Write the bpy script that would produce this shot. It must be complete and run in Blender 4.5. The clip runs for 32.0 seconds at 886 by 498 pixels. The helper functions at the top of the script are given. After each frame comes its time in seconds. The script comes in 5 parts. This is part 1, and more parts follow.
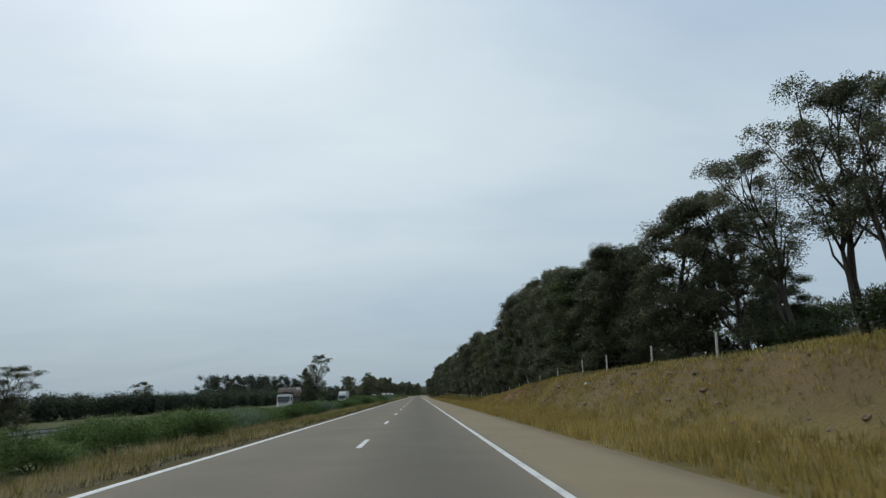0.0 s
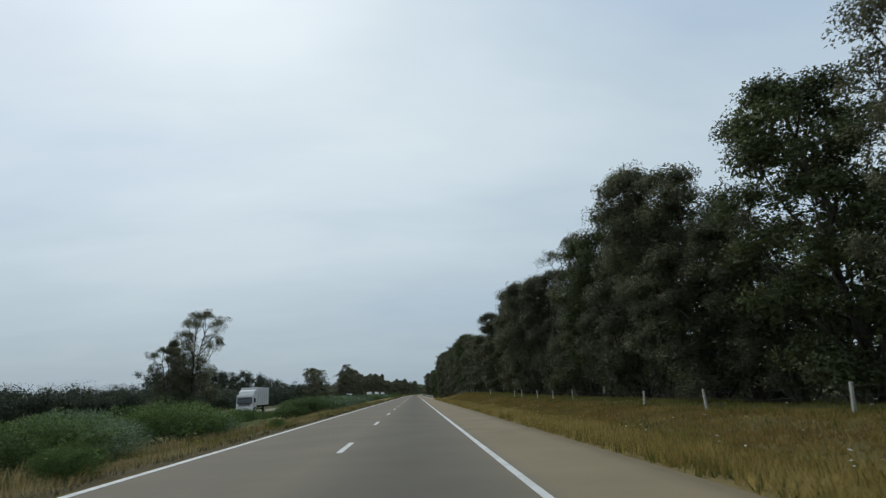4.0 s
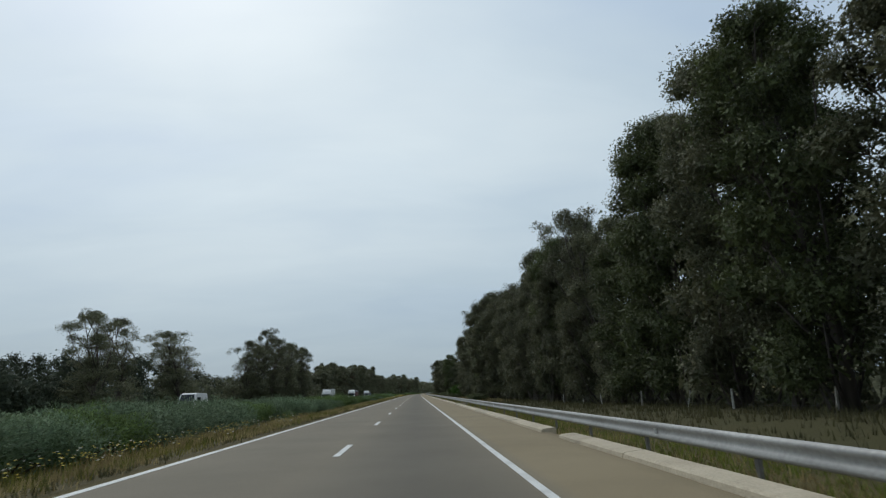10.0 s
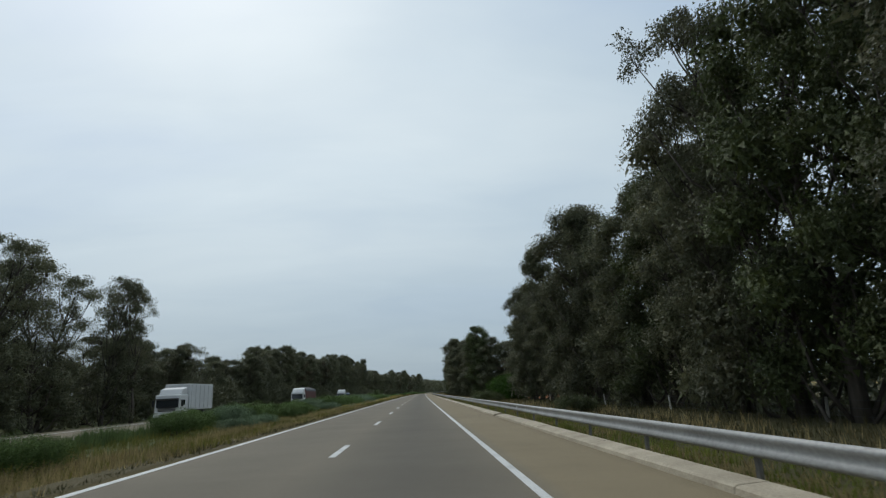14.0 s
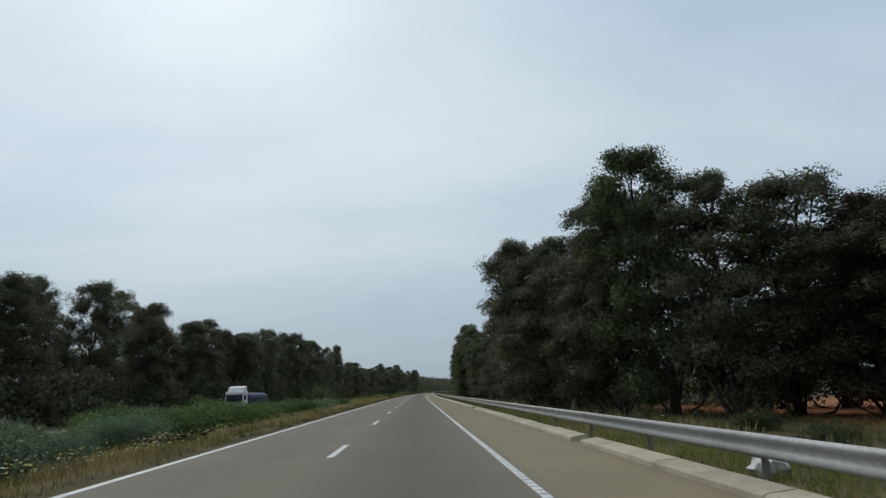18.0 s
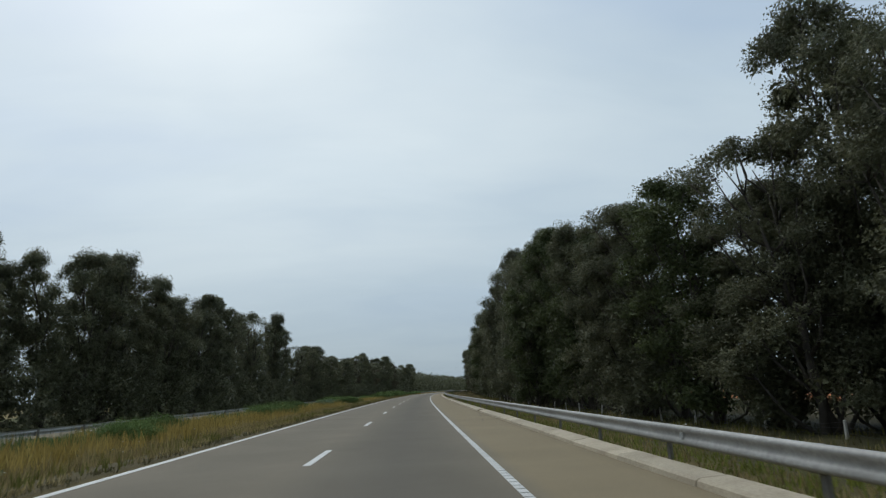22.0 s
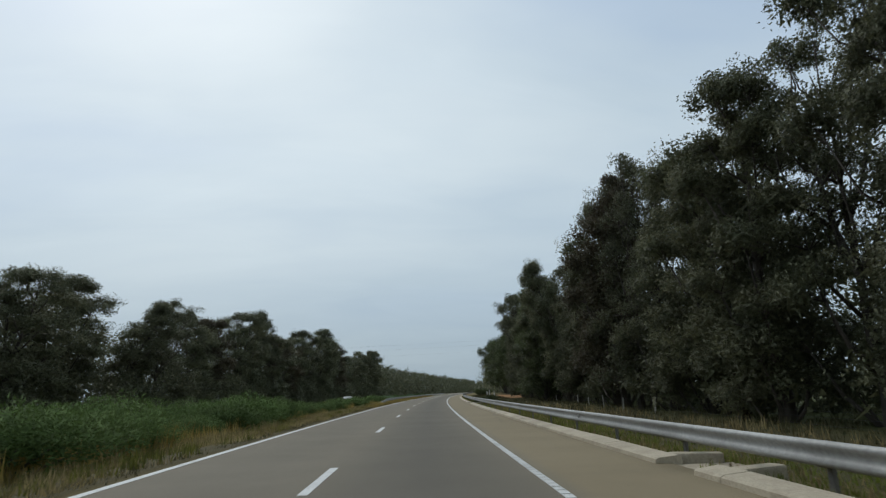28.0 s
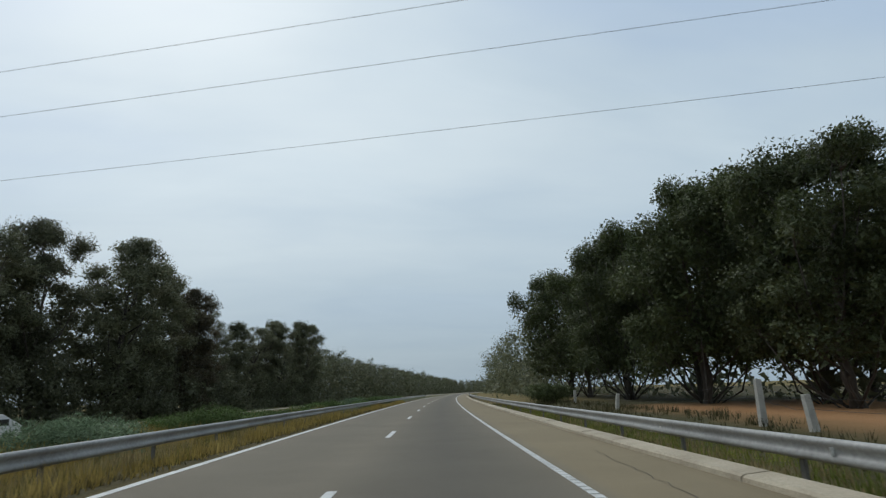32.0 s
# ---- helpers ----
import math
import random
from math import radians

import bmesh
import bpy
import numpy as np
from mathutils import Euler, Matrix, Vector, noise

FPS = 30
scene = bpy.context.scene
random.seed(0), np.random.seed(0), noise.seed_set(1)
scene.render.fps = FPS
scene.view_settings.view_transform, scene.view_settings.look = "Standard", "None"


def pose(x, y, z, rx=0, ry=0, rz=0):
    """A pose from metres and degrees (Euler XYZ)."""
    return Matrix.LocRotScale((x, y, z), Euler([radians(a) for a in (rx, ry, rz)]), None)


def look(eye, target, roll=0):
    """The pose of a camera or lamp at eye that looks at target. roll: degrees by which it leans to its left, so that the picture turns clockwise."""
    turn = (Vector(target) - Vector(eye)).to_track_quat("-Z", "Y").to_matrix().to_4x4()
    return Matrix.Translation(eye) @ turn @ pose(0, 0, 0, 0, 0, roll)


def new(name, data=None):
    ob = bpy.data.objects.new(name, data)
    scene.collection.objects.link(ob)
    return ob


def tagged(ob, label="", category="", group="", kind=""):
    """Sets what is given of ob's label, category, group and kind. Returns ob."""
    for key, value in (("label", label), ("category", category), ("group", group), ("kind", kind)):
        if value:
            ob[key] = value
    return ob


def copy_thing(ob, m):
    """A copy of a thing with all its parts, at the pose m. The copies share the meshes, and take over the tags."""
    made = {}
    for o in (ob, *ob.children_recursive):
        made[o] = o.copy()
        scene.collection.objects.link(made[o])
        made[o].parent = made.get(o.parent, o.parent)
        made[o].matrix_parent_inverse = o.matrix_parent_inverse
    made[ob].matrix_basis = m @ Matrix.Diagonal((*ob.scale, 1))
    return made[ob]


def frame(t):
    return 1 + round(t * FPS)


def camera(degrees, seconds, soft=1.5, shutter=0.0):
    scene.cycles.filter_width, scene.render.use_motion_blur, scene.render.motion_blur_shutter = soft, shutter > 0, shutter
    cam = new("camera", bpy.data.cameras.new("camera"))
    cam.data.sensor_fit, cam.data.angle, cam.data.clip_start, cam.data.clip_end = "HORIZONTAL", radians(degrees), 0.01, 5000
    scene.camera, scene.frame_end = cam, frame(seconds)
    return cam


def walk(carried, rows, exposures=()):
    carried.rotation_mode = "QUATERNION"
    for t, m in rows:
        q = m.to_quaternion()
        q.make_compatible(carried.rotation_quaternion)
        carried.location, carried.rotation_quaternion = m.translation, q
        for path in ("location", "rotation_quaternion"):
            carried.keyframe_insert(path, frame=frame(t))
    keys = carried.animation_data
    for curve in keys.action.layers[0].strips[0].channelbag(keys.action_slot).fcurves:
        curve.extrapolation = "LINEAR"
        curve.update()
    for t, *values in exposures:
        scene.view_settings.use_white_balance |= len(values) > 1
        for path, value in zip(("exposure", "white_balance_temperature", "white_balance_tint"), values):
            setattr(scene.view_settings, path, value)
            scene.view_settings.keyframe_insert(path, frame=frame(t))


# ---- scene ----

# The road's dashed line as a curve: heading by bends (metres along, bend in 1/km), 2 m steps.
BEND_S = (0, 320, 400, 480, 560, 640, 720, 800, 880, 960, 1040, 1120, 1240, 1700)
BEND_K = (0, 0, 0.03, 0.03, 0.05, 0.308, 0.50, 0.553, 0.434, 0.305, 0.245, 0.216, 0.18, 0.0)
_s = np.arange(-200.0, 1702.0, 2.0)
_k = np.interp(_s, BEND_S, BEND_K) * 1e-3
_th = np.concatenate([[0], np.cumsum(_k[1:] + _k[:-1])])
_x = np.concatenate([[0], np.cumsum(np.sin(_th[1:]) + np.sin(_th[:-1]))])
_y = np.concatenate([[0], np.cumsum(np.cos(_th[1:]) + np.cos(_th[:-1]))]) - 200.0


def road(s, off, z=0.0):
    """A place s metres along the road, off metres to the right of its dashed line."""
    th = float(np.interp(s, _s, _th))
    return Vector((float(np.interp(s, _s, _x)) + off * math.cos(th), float(np.interp(s, _s, _y)) - off * math.sin(th), z))


def heading(s):
    """The road's heading in degrees to the right of +y."""
    return math.degrees(float(np.interp(s, _s, _th)))


# seconds, metres along, metres right of the dashed line, yaw against the road, pitch, roll
DRIVE = (
    (0, -0.76, 1.60, -2.86, 14.06, -1.75),
    (2, 51.72, 1.82, -3.21, 13.95, -2.04),
    (4, 104.5, 1.88, -3.27, 13.93, -2.28),
    (7, 183.2, 1.78, -3.15, 13.91, -2.17),
    (9, 235.5, 1.73, -3.08, 13.88, -2.07),
    (11, 287.8, 1.93, -3.07, 13.83, -2.15),
    (13, 339.9, 1.92, -2.88, 13.80, -2.32),
    (15.5, 404.7, 2.10, -2.93, 13.74, -2.70),
    (17, 443.8, 1.95, -2.93, 13.71, -2.52),
    (19, 496.3, 2.04, -3.22, 13.74, -2.38),
    (20, 522.7, 2.14, -3.45, 13.65, -2.65),
    (22, 575.5, 2.16, -3.17, 13.65, -2.36),
    (24, 628.2, 2.06, -2.74, 13.64, -2.32),
    (26.5, 695.1, 1.74, -2.70, 13.79, -1.95),
    (28, 734.8, 1.70, -2.65, 13.85, -2.10),
    (30, 788.2, 1.67, -2.27, 13.81, -2.04),
    (32, 841.6, 1.46, -1.64, 13.87, -1.87),
)
EYE = 1.333


def eye_pose(s, off, yaw, pitch, roll):
    return pose(*road(s, off, EYE), 90 + pitch, 0, yaw - heading(s)) @ pose(0, 0, 0, 0, 0, roll)


cam = camera(74.96, 32.0, soft=1.3, shutter=0.05)
walk(cam, [(row[0], eye_pose(*row[1:])) for row in DRIVE])

# ---- sky, sun ----
SUN_EL, SUN_AZ = 50.0, -27.0     # degrees up, degrees to the right of +y
sun_dir = Vector((math.sin(radians(SUN_AZ)) * math.cos(radians(SUN_EL)), math.cos(radians(SUN_AZ)) * math.cos(radians(SUN_EL)), math.sin(radians(SUN_EL))))


def node(tree, kind, **values):
    n = tree.nodes.new(kind)
    for key, value in values.items():
        if key == "operation":
            n.operation = value
        elif key == "blend_type":
            n.blend_type = value
        elif key == "data_type":
            n.data_type = value
        elif key == "uv_map":
            n.uv_map = value
        else:
            n.inputs[key].default_value = value
    return n


def ramp(tree, source, stops):
    n = tree.nodes.new("ShaderNodeValToRGB")
    while len(n.color_ramp.elements) < len(stops):
        n.color_ramp.elements.new(0.5)
    for e, (p, c) in zip(n.color_ramp.elements, stops):
        e.position, e.color = p, (*c, 1.0)
    tree.links.new(source, n.inputs[0])
    return n


def make_world():
    world = bpy.data.worlds.new("overcast_sky")
    world.use_nodes = True
    t = world.node_tree
    ln = t.links.new
    bg = t.nodes["Background"]
    co = t.nodes.new("ShaderNodeTexCoord")
    sky = t.nodes.new("ShaderNodeTexSky")
    sky.sky_type, sky.sun_disc, sky.dust_density = "NISHITA", False, 3.0
    sky.sun_elevation, sky.sun_rotation = radians(SUN_EL), radians(SUN_AZ)
    dim = node(t, "ShaderNodeMix", data_type="RGBA", blend_type="MULTIPLY")
    dim.inputs[0].default_value = 1.0
    dim.inputs[7].default_value = (0.11, 0.11, 0.11, 1)
    ln(sky.outputs[0], dim.inputs[6])
    sep = t.nodes.new("ShaderNodeSeparateXYZ")
    ln(co.outputs["Generated"], sep.inputs[0])
    up = node(t, "ShaderNodeMath", operation="ABSOLUTE")
    ln(sep.outputs[2], up.inputs[0])
    lift = node(t, "ShaderNodeMath", operation="ADD")
    lift.inputs[1].default_value = 0.22
    ln(up.outputs[0], lift.inputs[0])
    flat = []
    for i in (0, 1):
        d = node(t, "ShaderNodeMath", operation="DIVIDE")
        ln(sep.outputs[i], d.inputs[0])
        ln(lift.outputs[0], d.inputs[1])
        flat.append(d)
    vec = t.nodes.new("ShaderNodeCombineXYZ")
    ln(flat[0].outputs[0], vec.inputs[0])
    ln(flat[1].outputs[0], vec.inputs[1])
    turn = node(t, "ShaderNodeMapping", Location=(0.35, 1.15, 0.0), Rotation=(0, 0, radians(-34)), Scale=(0.55, 1.25, 1.0))
    ln(vec.outputs[0], turn.inputs[0])
    big = node(t, "ShaderNodeTexNoise", Scale=0.9, Detail=4.0, Roughness=0.5, Distortion=0.3)
    ln(turn.outputs[0], big.inputs["Vector"])
    veil = ramp(t, big.outputs[0], [(0.34, (0.42, 0.545, 0.70)), (0.50, (0.525, 0.64, 0.725)), (0.66, (0.66, 0.76, 0.81))])
    # haze towards the horizon
    low = ramp(t, up.outputs[0], [(0.0, (0.335, 0.435, 0.515)), (0.12, (0.385, 0.49, 0.57)), (0.34, (0.51, 0.62, 0.69)), (0.7, (0.56, 0.665, 0.74))])
    mask = ramp(t, up.outputs[0], [(0.05, (0, 0, 0)), (0.42, (0.85, 0.85, 0.85))])
    mixed = node(t, "ShaderNodeMix", data_type="RGBA")
    ln(mask.outputs[0], mixed.inputs[0])
    ln(low.outputs[0], mixed.inputs[6])
    ln(veil.outputs[0], mixed.inputs[7])
    # the veiled sun brightens the cloud round it
    dot = node(t, "ShaderNodeVectorMath", operation="DOT_PRODUCT")
    dot.inputs[1].default_value = sun_dir
    ln(co.outputs["Generated"], dot.inputs[0])
    glow = ramp(t, dot.outputs["Value"], [(0.70, (0, 0, 0)), (0.92, (0.10, 0.10, 0.09)), (1.0, (0.26, 0.25, 0.23))])
    lit = node(t, "ShaderNodeMix", data_type="RGBA", blend_type="ADD")
    lit.inputs[0].default_value = 1.0
    ln(mixed.outputs[2], lit.inputs[6])
    ln(glow.outputs[0], lit.inputs[7])
    whole = node(t, "ShaderNodeMix", data_type="RGBA")
    whole.inputs[0].default_value = 0.9
    ln(dim.outputs[2], whole.inputs[6])
    ln(lit.outputs[2], whole.inputs[7])
    # thin streaks in the cloud sheet
    fine = node(t, "ShaderNodeTexNoise", Scale=2.6, Detail=5.0, Roughness=0.55, Distortion=0.6)
    ln(turn.outputs[0], fine.inputs["Vector"])
    streak = ramp(t, fine.outputs[0], [(0.32, (0.965, 0.972, 0.985)), (0.5, (1.0, 1.0, 1.0)), (0.68, (1.035, 1.03, 1.025))])
    sheet = node(t, "ShaderNodeMix", data_type="RGBA", blend_type="MULTIPLY")
    sheet.inputs[0].default_value = 1.0
    ln(whole.outputs[2], sheet.inputs[6])
    ln(streak.outputs[0], sheet.inputs[7])
    ln(sheet.outputs[2], bg.inputs[0])
    bg.inputs[1].default_value = 1.0
    scene.world = world


make_world()
lamp = bpy.data.lights.new("sun", "SUN")
lamp.energy, lamp.angle, lamp.color = 0.9, radians(20), (1.0, 0.96, 0.9)
sun = new("sun", lamp)
sun.matrix_world = look(sun_dir * 300, (0, 0, 0))


# ---- materials ----
def material(name, colors, rough=0.8, scale=4.0, fine=40.0, bump=0.2, depth=0.02, metal=0.0, coords="Object", island=0.0, individual=0.0, gloss=0.5, leaf=0.0, stretch=(1, 1, 1)):
    """Colours blended by coarse and fine noise, with relief; island and individual vary value piece by piece and thing by thing."""
    m = bpy.data.materials.new(name)
    m.use_nodes = True
    t = m.node_tree
    ln = t.links.new
    p = t.nodes["Principled BSDF"]
    co = t.nodes.new("ShaderNodeTexCoord")
    mp = node(t, "ShaderNodeMapping", Scale=stretch)
    if coords == "World":
        geo = t.nodes.new("ShaderNodeNewGeometry")
        ln(geo.outputs["Position"], mp.inputs[0])
    else:
        ln(co.outputs[coords], mp.inputs[0])
    a = node(t, "ShaderNodeTexNoise", Scale=scale, Detail=5.0, Roughness=0.6)
    b = node(t, "ShaderNodeTexNoise", Scale=fine, Detail=3.0, Roughness=0.7)
    ln(mp.outputs[0], a.inputs["Vector"])
    ln(mp.outputs[0], b.inputs["Vector"])
    n = len(colors)
    base = ramp(t, a.outputs[0], [(0.3 + 0.4 * i / max(1, n - 1), c) for i, c in enumerate(colors)])
    grain = ramp(t, b.outputs[0], [(0.25, (0.72, 0.72, 0.72)), (0.75, (1.2, 1.2, 1.2))])
    mul = node(t, "ShaderNodeMix", data_type="RGBA", blend_type="MULTIPLY")
    mul.inputs[0].default_value = 1.0
    ln(base.outputs[0], mul.inputs[6])
    ln(grain.outputs[0], mul.inputs[7])
    out = mul.outputs[2]
    for amount, kind in ((island, "island"), (individual, "thing")):
        if amount:
            if kind == "island":
                src = t.nodes.new("ShaderNodeNewGeometry").outputs["Random Per Island"]
            else:
                src = t.nodes.new("ShaderNodeObjectInfo").outputs["Random"]
            span = node(t, "ShaderNodeMapRange")
            span.inputs["To Min"].default_value, span.inputs["To Max"].default_value = 1 - amount, 1 + amount
            ln(src, span.inputs["Value"])
            hsv = node(t, "ShaderNodeHueSaturation")
            ln(span.outputs[0], hsv.inputs["Value"])
            ln(out, hsv.inputs["Color"])
            out = hsv.outputs[0]
    ln(out, p.inputs["Base Color"])
    p.inputs["Roughness"].default_value, p.inputs["Metallic"].default_value = rough, metal
    p.inputs["Specular IOR Level"].default_value = gloss
    if bump:
        bm_ = node(t, "ShaderNodeBump", Strength=bump, Distance=depth)
        ln(b.outputs[0], bm_.inputs["Height"])
        ln(bm_.outputs[0], p.inputs["Normal"])
    if leaf:
        tr = t.nodes.new("ShaderNodeBsdfTranslucent")
        ln(out, tr.inputs[0])
        mx = t.nodes.new("ShaderNodeMixShader")
        mx.inputs[0].default_value = leaf
        ln(p.outputs[0], mx.inputs[1])
        ln(tr.outputs[0], mx.inputs[2])
        ln(mx.outputs[0], t.nodes["Material Output"].inputs[0])
    return m


def uv_masked(name, under, over, masks, rough=0.9, fine=30.0, bump=0.5, depth=0.03):
    """Ground or asphalt: noise-blended colours, with further colours inside soft windows of (across, along) metres."""
    m = material(name, under, rough, 0.35, fine, bump, depth, coords="World", gloss=0.25)
    t = m.node_tree
    ln = t.links.new
    p = t.nodes["Principled BSDF"]
    out = p.inputs["Base Color"].links[0].from_socket
    uv = node(t, "ShaderNodeUVMap", uv_map="plan")
    sep = t.nodes.new("ShaderNodeSeparateXYZ")
    wob = node(t, "ShaderNodeTexNoise", Scale=0.25, Detail=6.0, Roughness=0.65)
    geo = t.nodes.new("ShaderNodeNewGeometry")
    ln(geo.outputs["Position"], wob.inputs["Vector"])
    ln(uv.outputs[0], sep.inputs[0])
    for color, (o0, o1, so), (s0, s1, ss), wobble, strength in masks:
        prod = None
        for axis, lo, hi, soft in ((0, o0, o1, so), (1, s0, s1, ss)):
            pos = sep.outputs[axis]
            if wobble:
                sh = node(t, "ShaderNodeMath", operation="MULTIPLY_ADD")
                sh.inputs[1].default_value = wobble
                ln(wob.outputs[0], sh.inputs[0])
                ln(pos, sh.inputs[2])
                pos = sh.outputs[0]
                lo, hi = lo + wobble / 2, hi + wobble / 2
            for edge, sign in ((lo, 1), (hi, -1)):
                r = node(t, "ShaderNodeMapRange")
                r.inputs["From Min"].default_value = edge - soft
                r.inputs["From Max"].default_value = edge + soft
                r.inputs["To Min"].default_value = 0.0 if sign > 0 else 1.0
                r.inputs["To Max"].default_value = 1.0 if sign > 0 else 0.0
                ln(pos, r.inputs["Value"])
                if prod is None:
                    prod = r.outputs[0]
                else:
                    q = node(t, "ShaderNodeMath", operation="MULTIPLY")
                    ln(prod, q.inputs[0])
                    ln(r.outputs[0], q.inputs[1])
                    prod = q.outputs[0]
        q = node(t, "ShaderNodeMath", operation="MULTIPLY")
        q.inputs[1].default_value = strength
        ln(prod, q.inputs[0])
        mx = node(t, "ShaderNodeMix", data_type="RGBA", blend_type="MULTIPLY" if over == "multiply" else "MIX")
        ln(q.outputs[0], mx.inputs[0])
        ln(out, mx.inputs[6])
        mx.inputs[7].default_value = (*color, 1)
        out = mx.outputs[2]
    ln(out, p.inputs["Base Color"])
    return m


ALL = (-2000, 4000, 1)
M_ASPHALT = uv_masked("asphalt", [(0.190, 0.160, 0.112), (0.210, 0.177, 0.124), (0.230, 0.194, 0.137)], "multiply", [
    ((0.90, 0.92, 0.97), (-3.45, 3.45, 0.12), ALL, 0.0, 1.0),
    ((0.72, 0.74, 0.77), (0.25, 3.2, 0.55), ALL, 0.25, 0.9),
    ((0.78, 0.8, 0.84), (1.35, 2.15, 0.5), ALL, 0.2, 0.7),
    ((0.88, 0.89, 0.9), (-2.9, -0.6, 0.7), ALL, 0.2, 0.7),
    ((1.16, 1.11, 0.98), (3.75, 6.2, 0.15), ALL, 0.0, 1.0),
    ((0.75, 0.74, 0.7), (5.55, 6.2, 0.2), ALL, 0.25, 0.7),
    ((0.75, 0.74, 0.7), (-4.2, -3.75, 0.12), ALL, 0.2, 0.7),
], rough=0.85, fine=55.0, bump=0.35, depth=0.01)
# grass and soil tones, with darker ones by the trees: colour, across, along, wander, strength
VERGE_TONES = [
    ((0.085, 0.07, 0.035), (-9.5, -3.9, 0.2), ALL, 0.1, 0.9),
    ((0.055, 0.075, 0.022), (-15.5, -8.6, 1.2), ALL, 2.5, 0.85),
    ((0.06, 0.07, 0.02), (-80, -26, 1.5), ALL, 3.0, 0.9),
    ((0.085, 0.075, 0.02), (9.5, 15, 2.0), (95, 260, 8), 3.0, 0.7),
    ((0.145, 0.092, 0.052), (11.0, 13.2, 0.7), (-20, 62, 5), 3.4, 0.65),
    ((0.19, 0.10, 0.045), (10.6, 13.4, 0.7), (52, 96, 5), 3.0, 0.8),
    ((0.085, 0.085, 0.02), (13.2, 19, 0.8), (-20, 260, 6), 1.2, 0.85),
]
CLEARING_TONES = [
    ((0.20, 0.098, 0.03), (11.5, 16.5, 1.2), (172, 258, 10), 3.0, 0.6),
    # two darker tones, from behind the rail to beneath the tree row
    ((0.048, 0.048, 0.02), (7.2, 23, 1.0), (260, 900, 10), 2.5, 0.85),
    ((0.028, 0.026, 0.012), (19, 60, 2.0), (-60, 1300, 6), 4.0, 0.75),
    ((0.36, 0.135, 0.05), (19.5, 42, 1.5), (462, 520, 5), 5.0, 0.95),
    ((0.36, 0.135, 0.05), (40, 56, 2.0), (560, 690, 6), 4.0, 0.95),
    ((0.085, 0.095, 0.028), (17, 40, 2.0), (700, 800, 6), 4.0, 0.8),
    ((0.36, 0.19, 0.085), (13.5, 34, 2.0), (836, 880, 4), 3.0, 0.95),
    ((0.12, 0.115, 0.045), (30, 200, 3.0), (820, 900, 5), 4.0, 0.85),
]
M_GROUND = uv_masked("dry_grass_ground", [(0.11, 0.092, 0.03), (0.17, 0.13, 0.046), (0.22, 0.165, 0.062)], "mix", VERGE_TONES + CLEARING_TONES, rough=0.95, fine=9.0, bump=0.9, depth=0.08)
M_LINE = material("road_paint", [(0.46, 0.46, 0.44), (0.62, 0.62, 0.60), (0.68, 0.68, 0.66)], 0.6, 1.5, 30.0, 0.2, 0.004, coords="World")
M_CONCRETE = material("concrete", [(0.33, 0.275, 0.20), (0.42, 0.36, 0.265), (0.48, 0.415, 0.31)], 0.9, 1.2, 25.0, 0.5, 0.012, coords="World", individual=0.1)
M_CRACK = material("dark_crack", [(0.05, 0.045, 0.038), (0.085, 0.075, 0.06)], 0.95, 5.0, 30.0, 0.0)
M_POST = material("fence_post_concrete", [(0.42, 0.40, 0.36), (0.56, 0.54, 0.49)], 0.9, 3.0, 30.0, 0.4, 0.01, individual=0.15)
M_STEEL = material("galvanised_steel", [(0.29, 0.29, 0.28), (0.36, 0.36, 0.35), (0.42, 0.42, 0.41)], 0.6, 0.8, 14.0, 0.08, 0.004, metal=0.35, coords="World", individual=0.06)
M_RUST = material("weathered_steel_post", [(0.16, 0.15, 0.14), (0.23, 0.22, 0.2)], 0.7, 3.0, 30.0, 0.2, 0.005, metal=0.4)
M_WIRE = material("dark_wire", [(0.06, 0.06, 0.06), (0.09, 0.09, 0.09)], 0.6, 5.0, 30.0, 0.0)
M_BARK = material("eucalyptus_bark", [(0.04, 0.033, 0.026), (0.075, 0.062, 0.05), (0.13, 0.11, 0.09)], 0.9, 1.3, 9.0, 0.6, 0.03, individual=0.25, stretch=(1, 1, 0.25))
M_LEAF = material("eucalyptus_leaves", [(0.088, 0.094, 0.054), (0.135, 0.143, 0.078), (0.188, 0.188, 0.102)], 0.6, 0.4, 5.0, 1.0, 0.3, island=0.3, individual=0.22, gloss=0.4, leaf=0.28)
# darker copy of the leaf colour, standing in for deep canopy shade
M_LEAF_SHADED = material("shade_darkened_leaves", [(0.04, 0.052, 0.036), (0.058, 0.073, 0.047), (0.08, 0.096, 0.06)], 0.7, 0.4, 5.0, 1.0, 0.3, island=0.3, individual=0.2, gloss=0.2, leaf=0.2)
M_LEAF_RUST = material("reddish_leaves", [(0.062, 0.058, 0.034), (0.095, 0.080, 0.044), (0.125, 0.100, 0.054)], 0.6, 0.4, 5.0, 1.0, 0.3, island=0.35, individual=0.2, gloss=0.4, leaf=0.28)
M_LEAF_PALE = material("olive_leaves", [(0.06, 0.075, 0.028), (0.088, 0.11, 0.04), (0.115, 0.14, 0.05)], 0.6, 0.4, 5.0, 1.0, 0.3, island=0.35, individual=0.2, gloss=0.4, leaf=0.25)
M_LEAF_BRIGHT = material("bright_green_leaves", [(0.028, 0.066, 0.008), (0.045, 0.10, 0.012), (0.062, 0.13, 0.018)], 0.75, 0.5, 6.0, 1.0, 0.2, island=0.35, gloss=0.2, leaf=0.3)
M_SHRUB = material("broom_shrub_leaves", [(0.07, 0.115, 0.034), (0.105, 0.16, 0.05), (0.145, 0.205, 0.07)], 0.8, 0.6, 5.0, 0.4, 0.1, island=0.35, individual=0.25, gloss=0.2, leaf=0.3)
